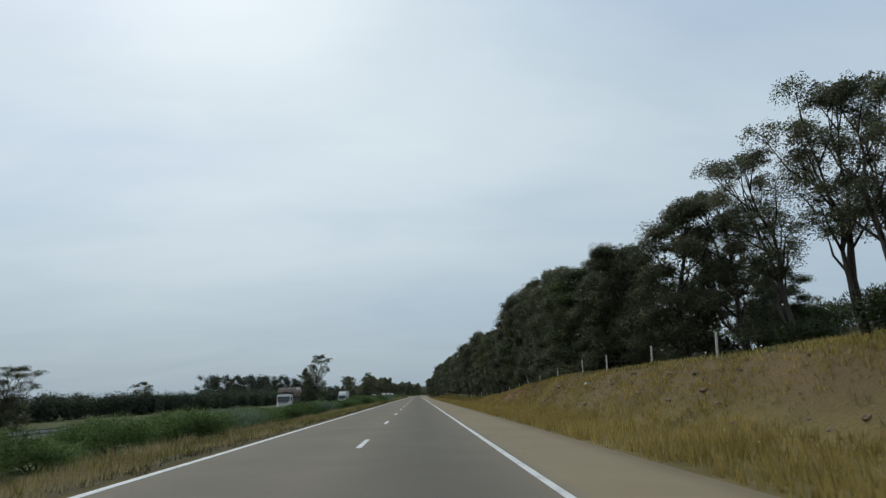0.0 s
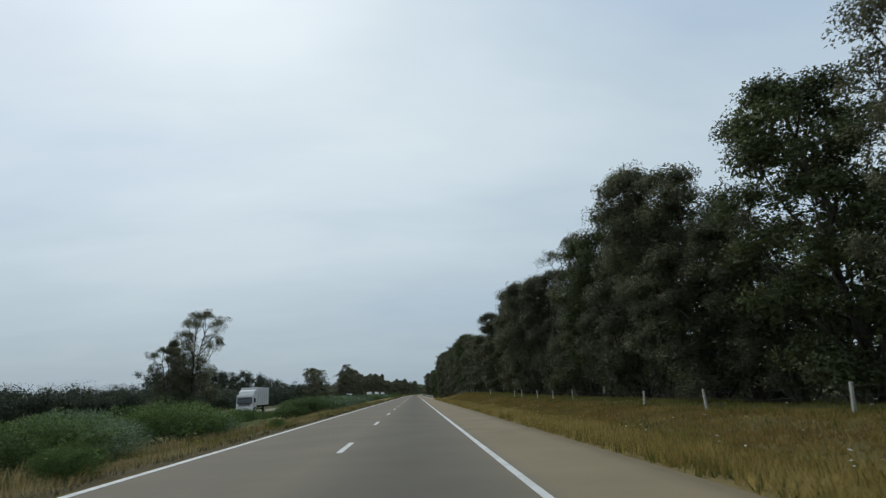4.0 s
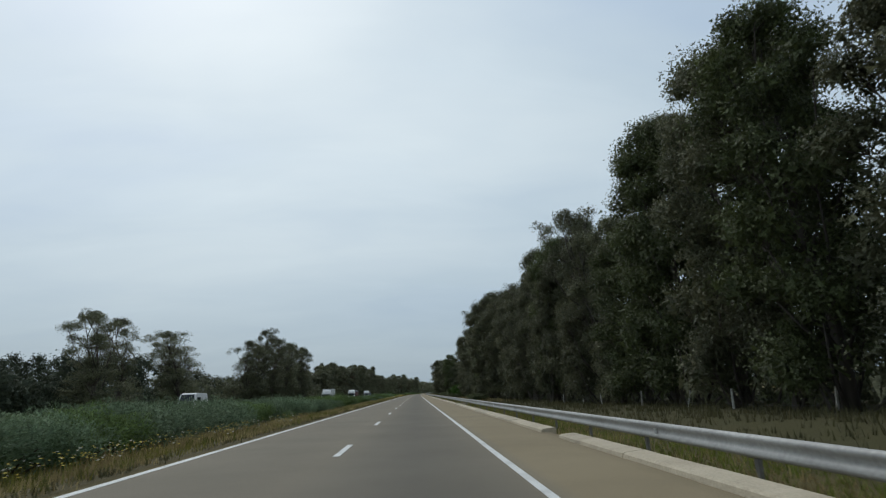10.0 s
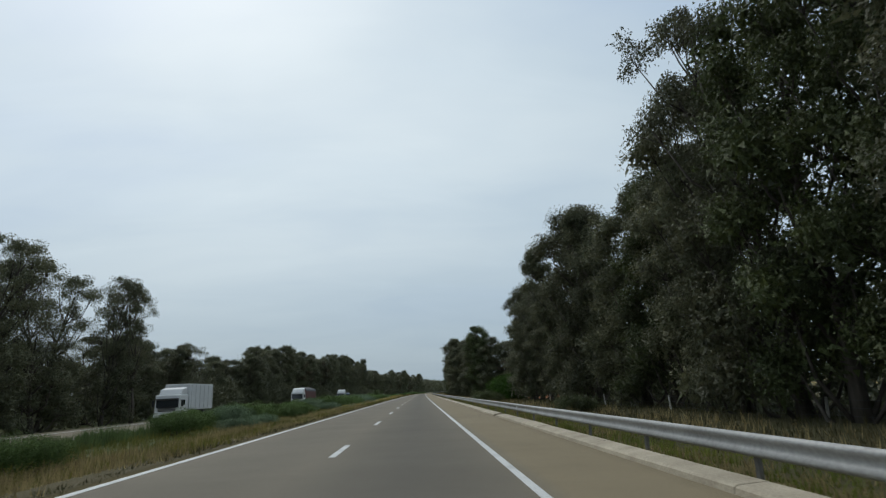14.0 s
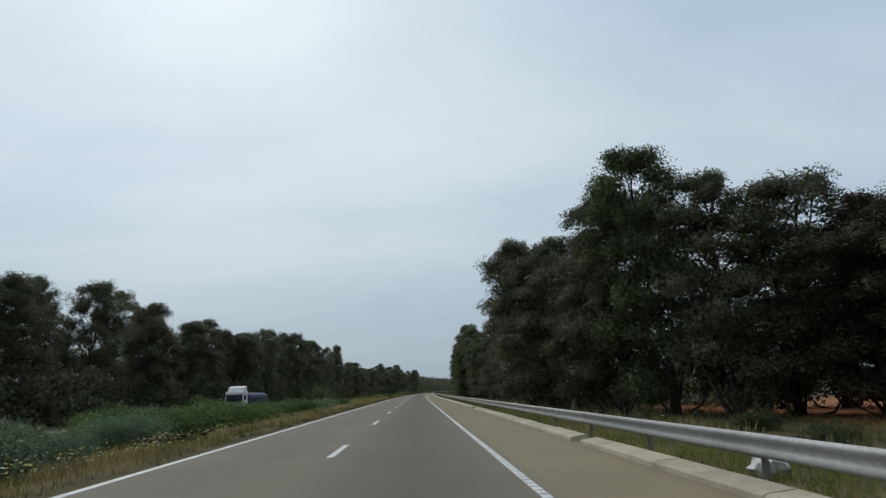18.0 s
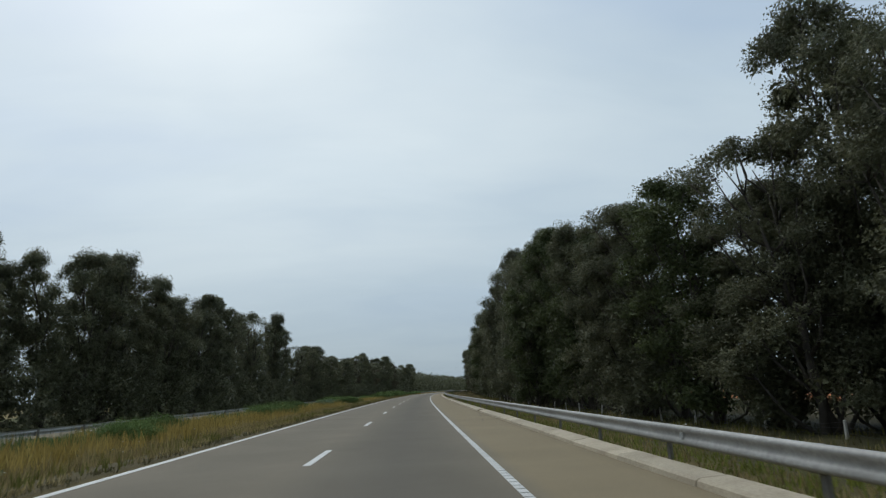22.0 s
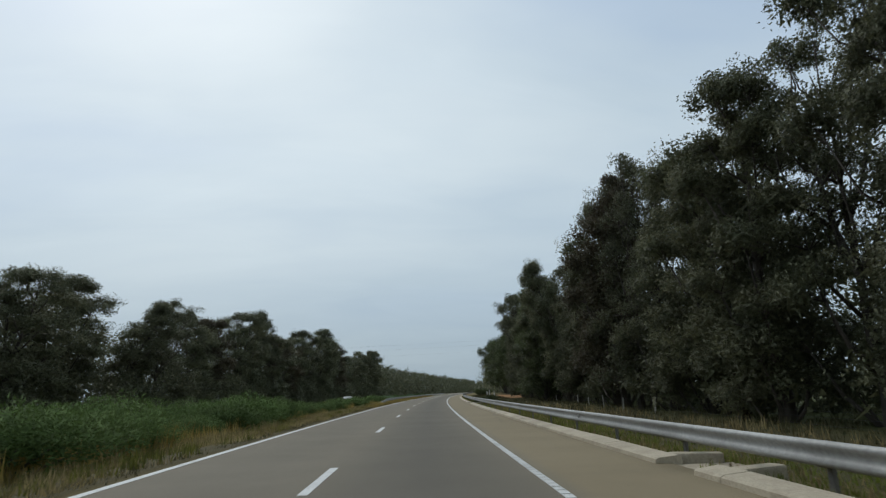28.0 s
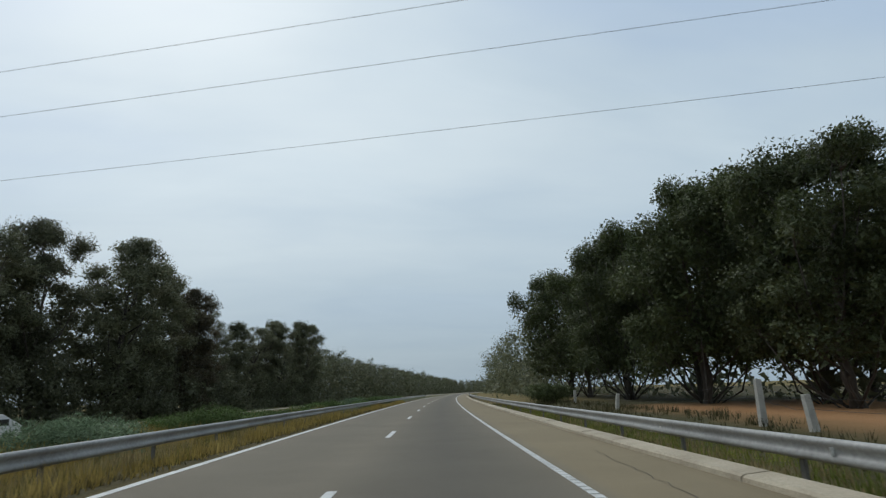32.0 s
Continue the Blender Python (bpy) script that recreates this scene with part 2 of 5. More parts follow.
M_SHRUB_GREY = material("grey_green_shrub_leaves", [(0.105, 0.158, 0.088), (0.15, 0.21, 0.122), (0.2, 0.26, 0.158)], 0.8, 0.6, 5.0, 0.4, 0.1, island=0.3, individual=0.2, gloss=0.2, leaf=0.3)
M_STEM = material("shrub_stem", [(0.06, 0.05, 0.03), (0.10, 0.08, 0.05)], 0.9, 4.0, 20.0, 0.2)
M_DRY = material("dry_grass_blades", [(0.19, 0.147, 0.068), (0.31, 0.243, 0.112), (0.44, 0.36, 0.18)], 0.8, 0.35, 2.0, 0.0, coords="World", island=0.35, leaf=0.35)
M_STRAW = material("straw_yellow_grass_blades", [(0.23, 0.172, 0.044), (0.36, 0.265, 0.075), (0.49, 0.37, 0.13)], 0.8, 0.3, 2.0, 0.0, coords="World", island=0.35, leaf=0.35)
M_GREEN = material("green_grass_blades", [(0.09, 0.10, 0.02), (0.15, 0.15, 0.031), (0.24, 0.195, 0.048)], 0.8, 0.22, 2.0, 0.0, coords="World", island=0.35, leaf=0.35)
M_LUSH = material("lush_grass_blades", [(0.10, 0.125, 0.022), (0.17, 0.20, 0.035), (0.26, 0.27, 0.055)], 0.8, 0.3, 2.0, 0.0, coords="World", island=0.35, leaf=0.35)
M_TURF = material("withered_turf", [(0.19, 0.122, 0.033), (0.27, 0.182, 0.05), (0.34, 0.245, 0.08)], 0.85, 0.25, 2.0, 0.0, coords="World", island=0.3, leaf=0.25)
M_HERB = material("green_herbs", [(0.06, 0.095, 0.03), (0.095, 0.14, 0.045), (0.14, 0.175, 0.06)], 0.8, 0.3, 2.0, 0.0, coords="World", island=0.35, leaf=0.3)
M_YELLOW = material("yellow_petals", [(0.55, 0.42, 0.05), (0.65, 0.5, 0.08)], 0.7, 5.0, 20.0, 0.0, leaf=0.3)
M_WHITE_PETAL = material("white_petals", [(0.6, 0.58, 0.5), (0.7, 0.68, 0.6)], 0.7, 5.0, 20.0, 0.0, leaf=0.3)
M_WHITE = material("white_vehicle_paint", [(0.62, 0.62, 0.61), (0.72, 0.72, 0.71)], 0.35, 0.8, 30.0, 0.0)
M_PANEL = material("white_box_panel", [(0.55, 0.56, 0.56), (0.66, 0.67, 0.67)], 0.5, 0.5, 10.0, 0.05)
M_GLASS = material("dark_window_glass", [(0.02, 0.025, 0.03), (0.03, 0.035, 0.04)], 0.1, 1.0, 10.0, 0.0, gloss=0.8)
M_BLACK = material("black_rubber_and_plastic", [(0.015, 0.015, 0.016), (0.03, 0.03, 0.03)], 0.8, 4.0, 40.0, 0.1)
M_TARP_RED = material("dark_red_tarpaulin", [(0.07, 0.018, 0.016), (0.11, 0.028, 0.024)], 0.7, 0.9, 8.0, 0.3, 0.03)
M_TARP_GREY = material("dark_grey_tarpaulin", [(0.035, 0.036, 0.04), (0.07, 0.07, 0.075)], 0.7, 0.9, 8.0, 0.4, 0.04)
M_TARP_BLUE = material("dark_blue_tarpaulin", [(0.02, 0.03, 0.075), (0.03, 0.045, 0.11)], 0.65, 0.9, 8.0, 0.3, 0.03)
M_TARP_PINK = material("faded_beige_load_cover", [(0.26, 0.21, 0.18), (0.36, 0.30, 0.26)], 0.85, 0.9, 8.0, 0.5, 0.05)
M_LAMP = material("lamp_glass", [(0.5, 0.5, 0.48), (0.7, 0.7, 0.68)], 0.2, 3.0, 20.0, 0.0)
M_RIM = material("wheel_rim", [(0.3, 0.3, 0.3), (0.4, 0.4, 0.4)], 0.5, 3.0, 20.0, 0.0, metal=0.6)
M_PLASTER = material("pale_plaster", [(0.42, 0.38, 0.33), (0.55, 0.5, 0.44)], 0.9, 0.6, 12.0, 0.2)
M_TILE = material("roof_sheet", [(0.3, 0.22, 0.18), (0.4, 0.3, 0.25)], 0.8, 0.6, 12.0, 0.2)
M_LITTER = material("white_plastic_bag", [(0.6, 0.6, 0.6), (0.72, 0.72, 0.72)], 0.5, 3.0, 15.0, 0.3)
M_REFLECTOR = material("white_reflector", [(0.6, 0.6, 0.58), (0.75, 0.75, 0.72)], 0.3, 3.0, 20.0, 0.0)


# ---- the ground's heights ----
RIGHT_S = (-200, 0, 45, 60, 73, 80, 107, 128, 156, 182, 204, 231, 257, 280, 320, 450, 560, 620, 700, 740, 800, 860, 1000, 1700)
RIGHT_Z = (2.6, 2.4, 2.35, 1.9, 1.3, 1.0, 0.5, 0.2, 0.3, 0.4, 0.7, 0.95, 0.75, 0.1, -0.3, -0.5, -0.7, -1.1, -0.9, -0.6, -0.3, 0.0, 0.4, 0.6)


def soft(a, b, v):
    u = min(1.0, max(0.0, (v - a) / (b - a)))
    return u * u * (3 - 2 * u)


def ground_z(s, off):
    """The ground's height: a bank and level fields on one side, a dished median and the other carriageway on the other."""
    if -4.05 <= off <= 6.15:
        return -0.06
    if off > 0:
        far = float(np.interp(s, RIGHT_S, RIGHT_Z))
        foot = 9.4 if s < 240 else 8.2
        z = -0.05 - 0.13 * soft(6.1, 8.2, off)
        z += (far - z) * soft(foot, 13.4, off)
        if s < 75:
            z += 0.35 * soft(9.8, 10.6, off) * (1 - soft(12.0, 13.4, off)) * (0.4 + noise.noise(Vector((s * 0.23, off * 0.5, 1.0)))) * (1 - soft(55, 75, s))
            z += 3.2 * soft(19, 34, off) * (1 - soft(28, 75, s))
        z += 2.6 * soft(24, 46, off) * soft(196, 212, s) * (1 - soft(222, 250, s))
        z += 0.8 * soft(44, 80, off)
        return z + 0.10 * noise.noise(Vector((s * 0.17, off * 0.31, 4.0))) * soft(6.5, 9, off)
    z = -0.04 - 0.45 * soft(4.0, 8.5, -off) - 0.08 * soft(12, 15.5, -off)
    if -27.2 <= off <= -16.9:
        return -0.58
    z -= 0.3 * soft(27, 32, -off)
    return z + 0.09 * noise.noise(Vector((s * 0.2, off * 0.35, 9.0))) * soft(4.3, 6.5, -off) * (1 if off < -27.5 or off > -16 else 0)


def mesh_of(name, verts, faces, mat, smooth=False):
    me = bpy.data.meshes.new(name)
    me.from_pydata(verts if isinstance(verts, list) else verts.tolist(), [], faces if isinstance(faces, list) else faces.tolist())
    me.materials.append(mat)
    if smooth:
        me.shade_smooth()
    return me


class Heap:
    """Collects vertices and faces of many small pieces for one mesh."""

    def __init__(self):
        self.v, self.f, self.n, self.nrm, self.soft = [], [], 0, [], False

    def add(self, verts, faces):
        self.v.append(np.asarray(verts, dtype=float).reshape(-1, 3))
        self.f += [tuple(i + self.n for i in f) for f in faces]
        self.n += len(self.v[-1])
        self.nrm.append(np.zeros((len(self.v[-1]), 3)))

    def add_leaves(self, leaves, out=None):
        """Loose leaf triangles; out gives the way each one's face is turned, as on a rounded spray."""
        k = len(leaves)
        nrm = np.zeros((k, 3))
        if out is not None:
            self.soft = True
            g = np.cross(leaves[:, 1] - leaves[:, 0], leaves[:, 2] - leaves[:, 0])
            g /= np.linalg.norm(g, axis=1)[:, None] + 1e-9
            back = (g * out).sum(1) < 0
            leaves[back] = leaves[back][:, ::-1]
            g[back] *= -1
            nrm = out + 0.45 * g
            nrm /= np.linalg.norm(nrm, axis=1)[:, None] + 1e-9
        self.nrm.append(np.repeat(nrm, 3, 0))
        self.v.append(leaves.reshape(-1, 3))
        self.f += (np.arange(3 * k).reshape(k, 3) + self.n).tolist()
        self.n += 3 * k

    def mesh(self, name, mat, smooth=False):
        me = mesh_of(name, np.concatenate(self.v), self.f, mat, smooth)
        if self.soft:
            me.normals_split_custom_set_from_vertices(np.concatenate(self.nrm).tolist())
        return me


def plan_sheet(name, offs, stations, zfun, mat, label, kind="structure", category=""):
    """A sheet over the plan, with the plan's metres as its texture coordinates."""
    verts, uv = [], []
    for s in stations:
        for o in offs:
            verts.append(tuple(road(s, o, zfun(s, o))))
            uv.append((o, s))
    n = len(offs)
    faces = [(i * n + j, i * n + j + 1, (i + 1) * n + j + 1, (i + 1) * n + j) for i in range(len(stations) - 1) for j in range(n - 1)]
    me = mesh_of(name, verts, faces, mat, True)
    layer = me.uv_layers.new(name="plan")
    idx = np.empty(len(me.loops), dtype=np.int32)
    me.loops.foreach_get("vertex_index", idx)
    layer.data.foreach_set("uv", np.array(uv, dtype=np.float32)[idx].ravel())
    return tagged(new(name, me), label, category, kind=kind)


def steps(*parts):
    out = []
    for a, b, d in parts:
        out += list(np.arange(a, b, d))
    return out + [parts[-1][1]]


GROUND_OFFS = steps((-2400, -400, 250), (-400, -60, 40), (-60, -30, 6), (-30, -26, 1), (-26, -18, 4), (-18, -14, 0.9), (-14, -4.06, 0.8)) + [-4.04, 6.14] + steps((6.2, 14.2, 0.55), (14.2, 26, 1.8), (26, 60, 5), (60, 200, 35), (200, 1000, 200))
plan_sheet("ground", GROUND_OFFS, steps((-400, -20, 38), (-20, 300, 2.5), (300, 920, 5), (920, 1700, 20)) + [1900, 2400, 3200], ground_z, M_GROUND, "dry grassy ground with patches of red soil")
ROAD_S = steps((-60, 1300, 5), (1300, 1700, 20))
road_sheet = plan_sheet("road", [-4.1, -3.6, -2.5, -1.2, 0, 0.6, 1.75, 2.9, 3.6, 4.6, 5.6, 5.95, 6.1], ROAD_S, lambda s, o: 0.0 if -4.05 < o < 6.0 else -0.12, M_ASPHALT, "grey asphalt carriageway with a paved hard shoulder")
plan_sheet("road_opposite", [-27, -26.9, -24.6, -21, -17.6, -17.2, -17.1], ROAD_S, lambda s, o: -0.5 if -27 < o < -17.1 else -0.62, M_ASPHALT, "grey asphalt opposite carriageway beyond the median")


def ribbon(name, o0, o1, s0, s1, z, parent=None, step=4.0, label="", ribs=False):
    """A painted stripe, 3 to 4 mm thick, with edges that wander a little."""
    ss = list(np.arange(s0, s1, step)) + [s1]
    verts, faces = [], []
    for i, s in enumerate(ss):
        w = 0.006 * noise.noise(Vector((s * 0.9, o0, 2.0)))
        for o, zz in ((o0 + w, z - 0.006), (o0 + w, z), (o1 + w, z), (o1 + w, z - 0.006)):
            verts.append(tuple(road(s, o, zz)))
        if i:
            b = 4 * i
            faces += [(b - 4 + j, b - 3 + j, b + 1 + j, b + j) for j in range(3)]
    faces += [(0, 1, 2, 3), tuple(len(verts) - 4 + k for k in (3, 2, 1, 0))]
    ob = new(name, mesh_of(name, verts, faces, M_LINE))
    if parent:
        ob.parent = parent
    return ob


def crack(s0, o0, way, length, seed):
    """A dark ragged crack in the asphalt, wandering a little, about two centimetres wide."""
    r = np.random.default_rng(seed)
    s_, o_, a = s0, o0, way
    pts = []
    for i in range(int(length / 0.12)):
        pts.append((s_, o_, a))
        a = way + 0.75 * noise.noise(Vector((i * 0.35, seed, 0.0)))
        s_, o_ = s_ + 0.12 * math.cos(a), o_ + 0.12 * math.sin(a)
    verts, faces = [], []
    for i, (s_, o_, a) in enumerate(pts):
        w = 0.007 * (1 + 0.6 * noise.noise(Vector((i * 0.8, seed, 4.0)))) * min(1, 0.3 + 0.2 * min(i, len(pts) - i))
        for d in (-w, w):
            verts.append(tuple(road(s_ - d * math.sin(a), o_ + d * math.cos(a), 0.0045)))
        if i:
            faces.append((2 * i - 2, 2 * i - 1, 2 * i + 1, 2 * i))
    ob = new("crack", mesh_of("crack", verts, faces, M_CRACK))
    ob.parent = road_sheet


LANE_CRACKS = ((222.7, -1.3, -0.2, 3.2, 4), (220.9, -0.9, 0.2, 0.8, 5), (64, -1.5, 0.4, 3.5, 7), (60, -2.2, 0.1, 6, 8), (108, 1.2, 1.4, 2.6, 16), (575, -2.6, 0.05, 7, 18), (640, 0.9, 1.5, 2.4, 19), (700, -1.8, 0.1, 8, 20), (860, 1.2, 1.45, 2.2, 22))
SHOULDER_CRACKS = ((525, 3.9, 0.1, 9, 1), (531, 4.6, 0.25, 5, 2), (536, 4.9, -0.1, 12, 3), (205, 4.6, 0.05, 10, 6), (300, 4.4, 0.0, 8, 9), (395, 4.9, 0.1, 9, 10), (455, 4.3, -0.05, 11, 11), (600, 4.8, 0.08, 9, 12), (668, 4.5, 0.0, 10, 13), (760, 4.9, 0.06, 8, 14), (815, 4.3, 0.0, 12, 15), (845, 4.4, 0.05, 10, 21))
for s0, o0, way, length, seed in (*LANE_CRACKS, *SHOULDER_CRACKS):
    crack(s0, o0, way, length, seed)

markings = tagged(new("road_markings"), "white painted lane lines on the asphalt", "road marking", kind="structure")
ribbon("edge_line", -3.59, -3.41, -60, 1500, 0.006, markings)
ribbon("edge_line", 3.45, 3.585, -60, 440, 0.006, markings)
ribbon("edge_line", 3.45, 3.585, 900, 1500, 0.006, markings)
slabs = Heap()
for a in np.arange(440, 900, 0.3):
    q = [road(a + da, o, z) for z in (0.0, 0.007) for da, o in ((0.02, 3.45), (0.02, 3.582), (0.262, 3.582), (0.262, 3.45))]
    slabs.add([tuple(p) for p in q], [(4, 5, 6, 7), (0, 1, 5, 4), (1, 2, 6, 5), (2, 3, 7, 6), (3, 0, 4, 7)])
tagged(new("ribbed_edge_line", slabs.mesh("ribbed_edge_line", M_LINE)), "white ribbed edge line between lane and shoulder", kind="stuff").parent = markings
for k in range(-3, 96):
    ribbon("lane_dash", -0.075, 0.075, 2.46 + 13 * k, 5.46 + 13 * k, 0.006, markings, 1.5)
ribbon("edge_line", -17.75, -17.57, 0, 1300, -0.494, markings)
ribbon("edge_line", -24.8, -24.6, 0, 1300, -0.494, markings)
for k in range(0, 70):
    ribbon("lane_dash", -21.27, -21.12, 7 + 13 * k, 10 + 13 * k, -0.494, markings, 3.0)


def part(name, bm, mat, parent, label=""):
    me = bpy.data.meshes.new(name)
    bm.to_mesh(me)
    bm.free()
    me.materials.append(mat)
    ob = new(name, me)
    ob.parent = parent
    if label:
        ob["label"] = label
    return ob


def box(bm, c, size, bevel=0.0, shear=None):
    """A box about c, its edges rounded; shear moves the top's corners."""
    r = bmesh.ops.create_cube(bm, size=1.0)
    for v in r["verts"]:
        top = v.co.z > 0
        v.co = Vector(c) + Vector((v.co.x * size[0], v.co.y * size[1], v.co.z * size[2]))
        if shear and top:
            v.co += Vector(shear)
    if bevel:
        edges = list({e for v in r["verts"] for e in v.link_edges})
        bmesh.ops.bevel(bm, geom=edges, offset=bevel, segments=2, affect="EDGES", profile=0.6)


def drum(bm, c, r, width, axis="X", segs=20, r2=None):
    m = Matrix.Translation(c) @ (Matrix.Rotation(radians(90), 4, "Y") if axis == "X" else Matrix.Rotation(radians(90), 4, "X") if axis == "Y" else Matrix())
    bmesh.ops.create_cone(bm, cap_ends=True, segments=segs, radius1=r, radius2=r if r2 is None else r2, depth=width, matrix=m)


def tube(path, radii, sides=7):
    """Vertices and faces of a tapered tube along a path."""
    verts, faces = [], []
    for i, (p, r) in enumerate(zip(path, radii)):
        d = (path[min(i + 1, len(path) - 1)] - path[max(i - 1, 0)]).normalized()
        u = d.orthogonal().normalized()
        w = d.cross(u)
        for k in range(sides):
            a = 2 * math.pi * k / sides
            verts.append(tuple(p + (u * math.cos(a) + w * math.sin(a)) * r))
        if i:
            b = (i - 1) * sides
            faces += [(b + k, b + (k + 1) % sides, b + sides + (k + 1) % sides, b + sides + k) for k in range(sides)]
    faces.append(tuple(reversed(range(sides))))
    faces.append(tuple(range(len(verts) - sides, len(verts))))
    return verts, faces


_ico = bmesh.new()
bmesh.ops.create_icosphere(_ico, subdivisions=2, radius=1.0)
ICO_V = np.array([v.co[:] for v in _ico.verts])
ICO_F = [tuple(v.index for v in f.verts) for f in _ico.faces]
_ico.free()

def sprigs(rng, base, out, length, width, droop, spread=0.7):
    """Leafy sprigs: slim pointed blades from the base points, along the outward way, drooping."""
    n = len(base)
    d = out + rng.normal(0, spread, (n, 3))
    d[:, 2] -= droop
    d /= np.linalg.norm(d, axis=1)[:, None] + 1e-9
    side = np.cross(d, rng.normal(0, 1, (n, 3)))
    side /= np.linalg.norm(side, axis=1)[:, None] + 1e-9
    ln_ = length * rng.uniform(0.6, 1.35, (n, 1))
    wd = width * rng.uniform(0.6, 1.3, (n, 1))
    foot = base + d * ln_ * 0.12
    return np.stack([foot - side * wd, foot + side * wd, base + d * ln_], 1)


def unit(rng, n):
    u = rng.normal(0, 1, (n, 3))
    return u / (np.linalg.norm(u, axis=1)[:, None] + 1e-9)


def tuft(heap, rng, c, r, count, length, width, up=0.45, core=0, hang=0.35):
    """One rounded tuft: leaves lying along its lumpy outside, denser above, with a loose hanging fringe below."""
    c, r = np.asarray(c, float), np.asarray(r, float)
    u = unit(rng, count)
    under = u[:, 2] < -0.25
    u[under, 2] *= -rng.choice((-0.6, 1.0), int(under.sum()), p=(0.45, 0.55))
    u /= np.linalg.norm(u, axis=1)[:, None]
    lump = 1.0 + 0.16 * np.sin(4.1 * u[:, :1] + 5.0 * c[0]) * np.cos(3.7 * u[:, 1:2] + 3.0 * c[1]) + 0.1 * np.sin(6.0 * u[:, 2:] + 4.0 * c[2])
    base = c + u * r * lump * (1 - 0.62 * rng.uniform(0, 1, (count, 1)) ** 1.7)
    face = u + np.array((0, 0, up))
    face /= np.linalg.norm(face, axis=1)[:, None]
    heap.add_leaves(sprigs(rng, base, u * 0.3, length, width, hang, 0.6), face)
    if core:
        # broad shaded sprays in its heart
        v = unit(rng, core)
        heap.add_leaves(sprigs(rng, c + v * r * rng.uniform(0.1, 0.62, (core, 1)) - np.array((0, 0, 0.08 * r[2])), v * 0.1, 0.4 * r[2], 0.095 * r[0], 0.1, 0.9), v * 0.5 + np.array((0, 0, 0.25)))


TOPS, REACH = {}, {}


def eucalyptus(name, seed, height, low, reach, boughs, tufts, per, size, open_top=0.0, mat=None, leaf=0.17, trunks=1, label="", core=26, belly=0.36, skirt=0):
    """A tree as a trunk with rising limbs, each of which ends in a bough of rounded leaf tufts; low is the crown's lowest height."""
    rng = np.random.default_rng(seed)
    tree = new(name)
    wood, crown = Heap(), Heap()
    stems = []
    for k in range(trunks):
        lean = rng.normal(0, 0.06 * height, 2) * (1.0 if trunks == 1 else 1.6)
        path = [Vector((0.35 * k * rng.normal(), 0.35 * k * rng.normal(), -0.3))]
        for i in range(1, 9):
            f = i / 8
            path.append(Vector((lean[0] * f * f + rng.normal(0, 0.13), lean[1] * f * f + rng.normal(0, 0.13), height * 0.9 * f)))
        r0 = 0.0165 * height * rng.uniform(0.8, 1.15) / (1 if trunks == 1 else 1.25)
        wood.add(*tube(path, [r0 * (1.3 if i == 0 else 1) * (1 - 0.88 * i / 8) for i in range(9)], 8))
        stems.append(path)
    for k in range(boughs + skirt):
        below = k >= boughs
        f = (k + 0.5) / boughs if not below else 0.02
        z = low + (height - low) * f ** 0.92 + rng.normal(0, 0.2) if not below else 1.3 + (low - 0.6) * (k - boughs + 0.5) / skirt
        g = (f - belly) / (1.0 - belly) if f > belly else (belly - f) / belly * 0.62
        prof = math.sqrt(max(0.02, 1 - g * g))
        if open_top:
            prof = prof * (1 - open_top) + open_top * (0.45 + 0.55 * min(1.0, 1.5 * f + below)) * math.sqrt(max(0.15, 1 - max(0, f - 0.55) ** 2 * 4.0))
        a = k * 2.39996 + rng.uniform(-0.35, 0.35)
        big = size * rng.uniform(0.85, 1.2) * (1.0 - 0.22 * f)
        rad = max(0.0, reach * prof - 0.6 * big) * math.sqrt(rng.uniform(0.25, 1.0))
        path = stems[k % trunks]
        fz = min(7.99, max(0.5, 8 * z / (height * 0.9)))
        at = path[int(fz)].lerp(path[min(8, int(fz) + 1)], fz - int(fz))
        c = np.array((at.x + math.cos(a) * rad, at.y + math.sin(a) * rad, min(z, height - 0.55 * big)))
        root = path[max(0, min(7, int(8 * max(0.1, (z - 0.8 * rad - 0.9) / (height * 0.9)))))]
        mid = root.lerp(Vector(c), 0.5) + Vector((0.12 * rad * math.cos(a), 0.12 * rad * math.sin(a), -0.16 * rad)) + Vector(rng.normal(0, 0.12, 3))
        thick = height * (1.1 - 0.6 * f)
        wood.add(*tube([root, mid, Vector(c)], [0.0062 * thick, 0.0044 * thick, 0.02], 5))
        for j in range(tufts):
            v = unit(rng, 1)[0]
            v[2] = abs(v[2]) * 1.1 - 0.4
            tc = c + v * big * np.array((1.0, 1.0, 0.95)) * rng.uniform(0.4, 0.9)
            tr = big * (rng.uniform(0.3, 0.52) if open_top > 0.5 and not below else rng.uniform(0.42, 0.72))
            tuft(crown, rng, tc, (tr * rng.uniform(0.9, 1.25), tr * rng.uniform(0.9, 1.25), tr * rng.uniform(0.85, 1.25)), per, leaf, leaf * 0.3, 0.3, core or 46 * below, 0.5)
            wood.add(*tube([Vector(c).lerp(mid, 0.25), Vector(tc)], [0.0019 * thick, 0.008], 3))
    if open_top < 0.5:
        # the shaded leaves inside the crown
        k = 800
        z = rng.uniform(max(0.8, low), 0.85 * height, k)
        a, d = rng.uniform(0, 6.28, k), 0.55 * reach * np.sqrt(rng.uniform(0.05, 1, k)) * np.sin(np.pi * np.clip(0.2 + 0.72 * z / height, 0, 1)) ** 0.5
        ax = np.array([(v.x, v.y) for v in stems[0]])[np.clip((8 * z / (0.9 * height)).astype(int), 0, 8)]
        crown.add_leaves(sprigs(rng, np.stack([ax[:, 0] + d * np.cos(a), ax[:, 1] + d * np.sin(a), z], 1), np.zeros((k, 3)), 0.5, 0.1, 0.2))
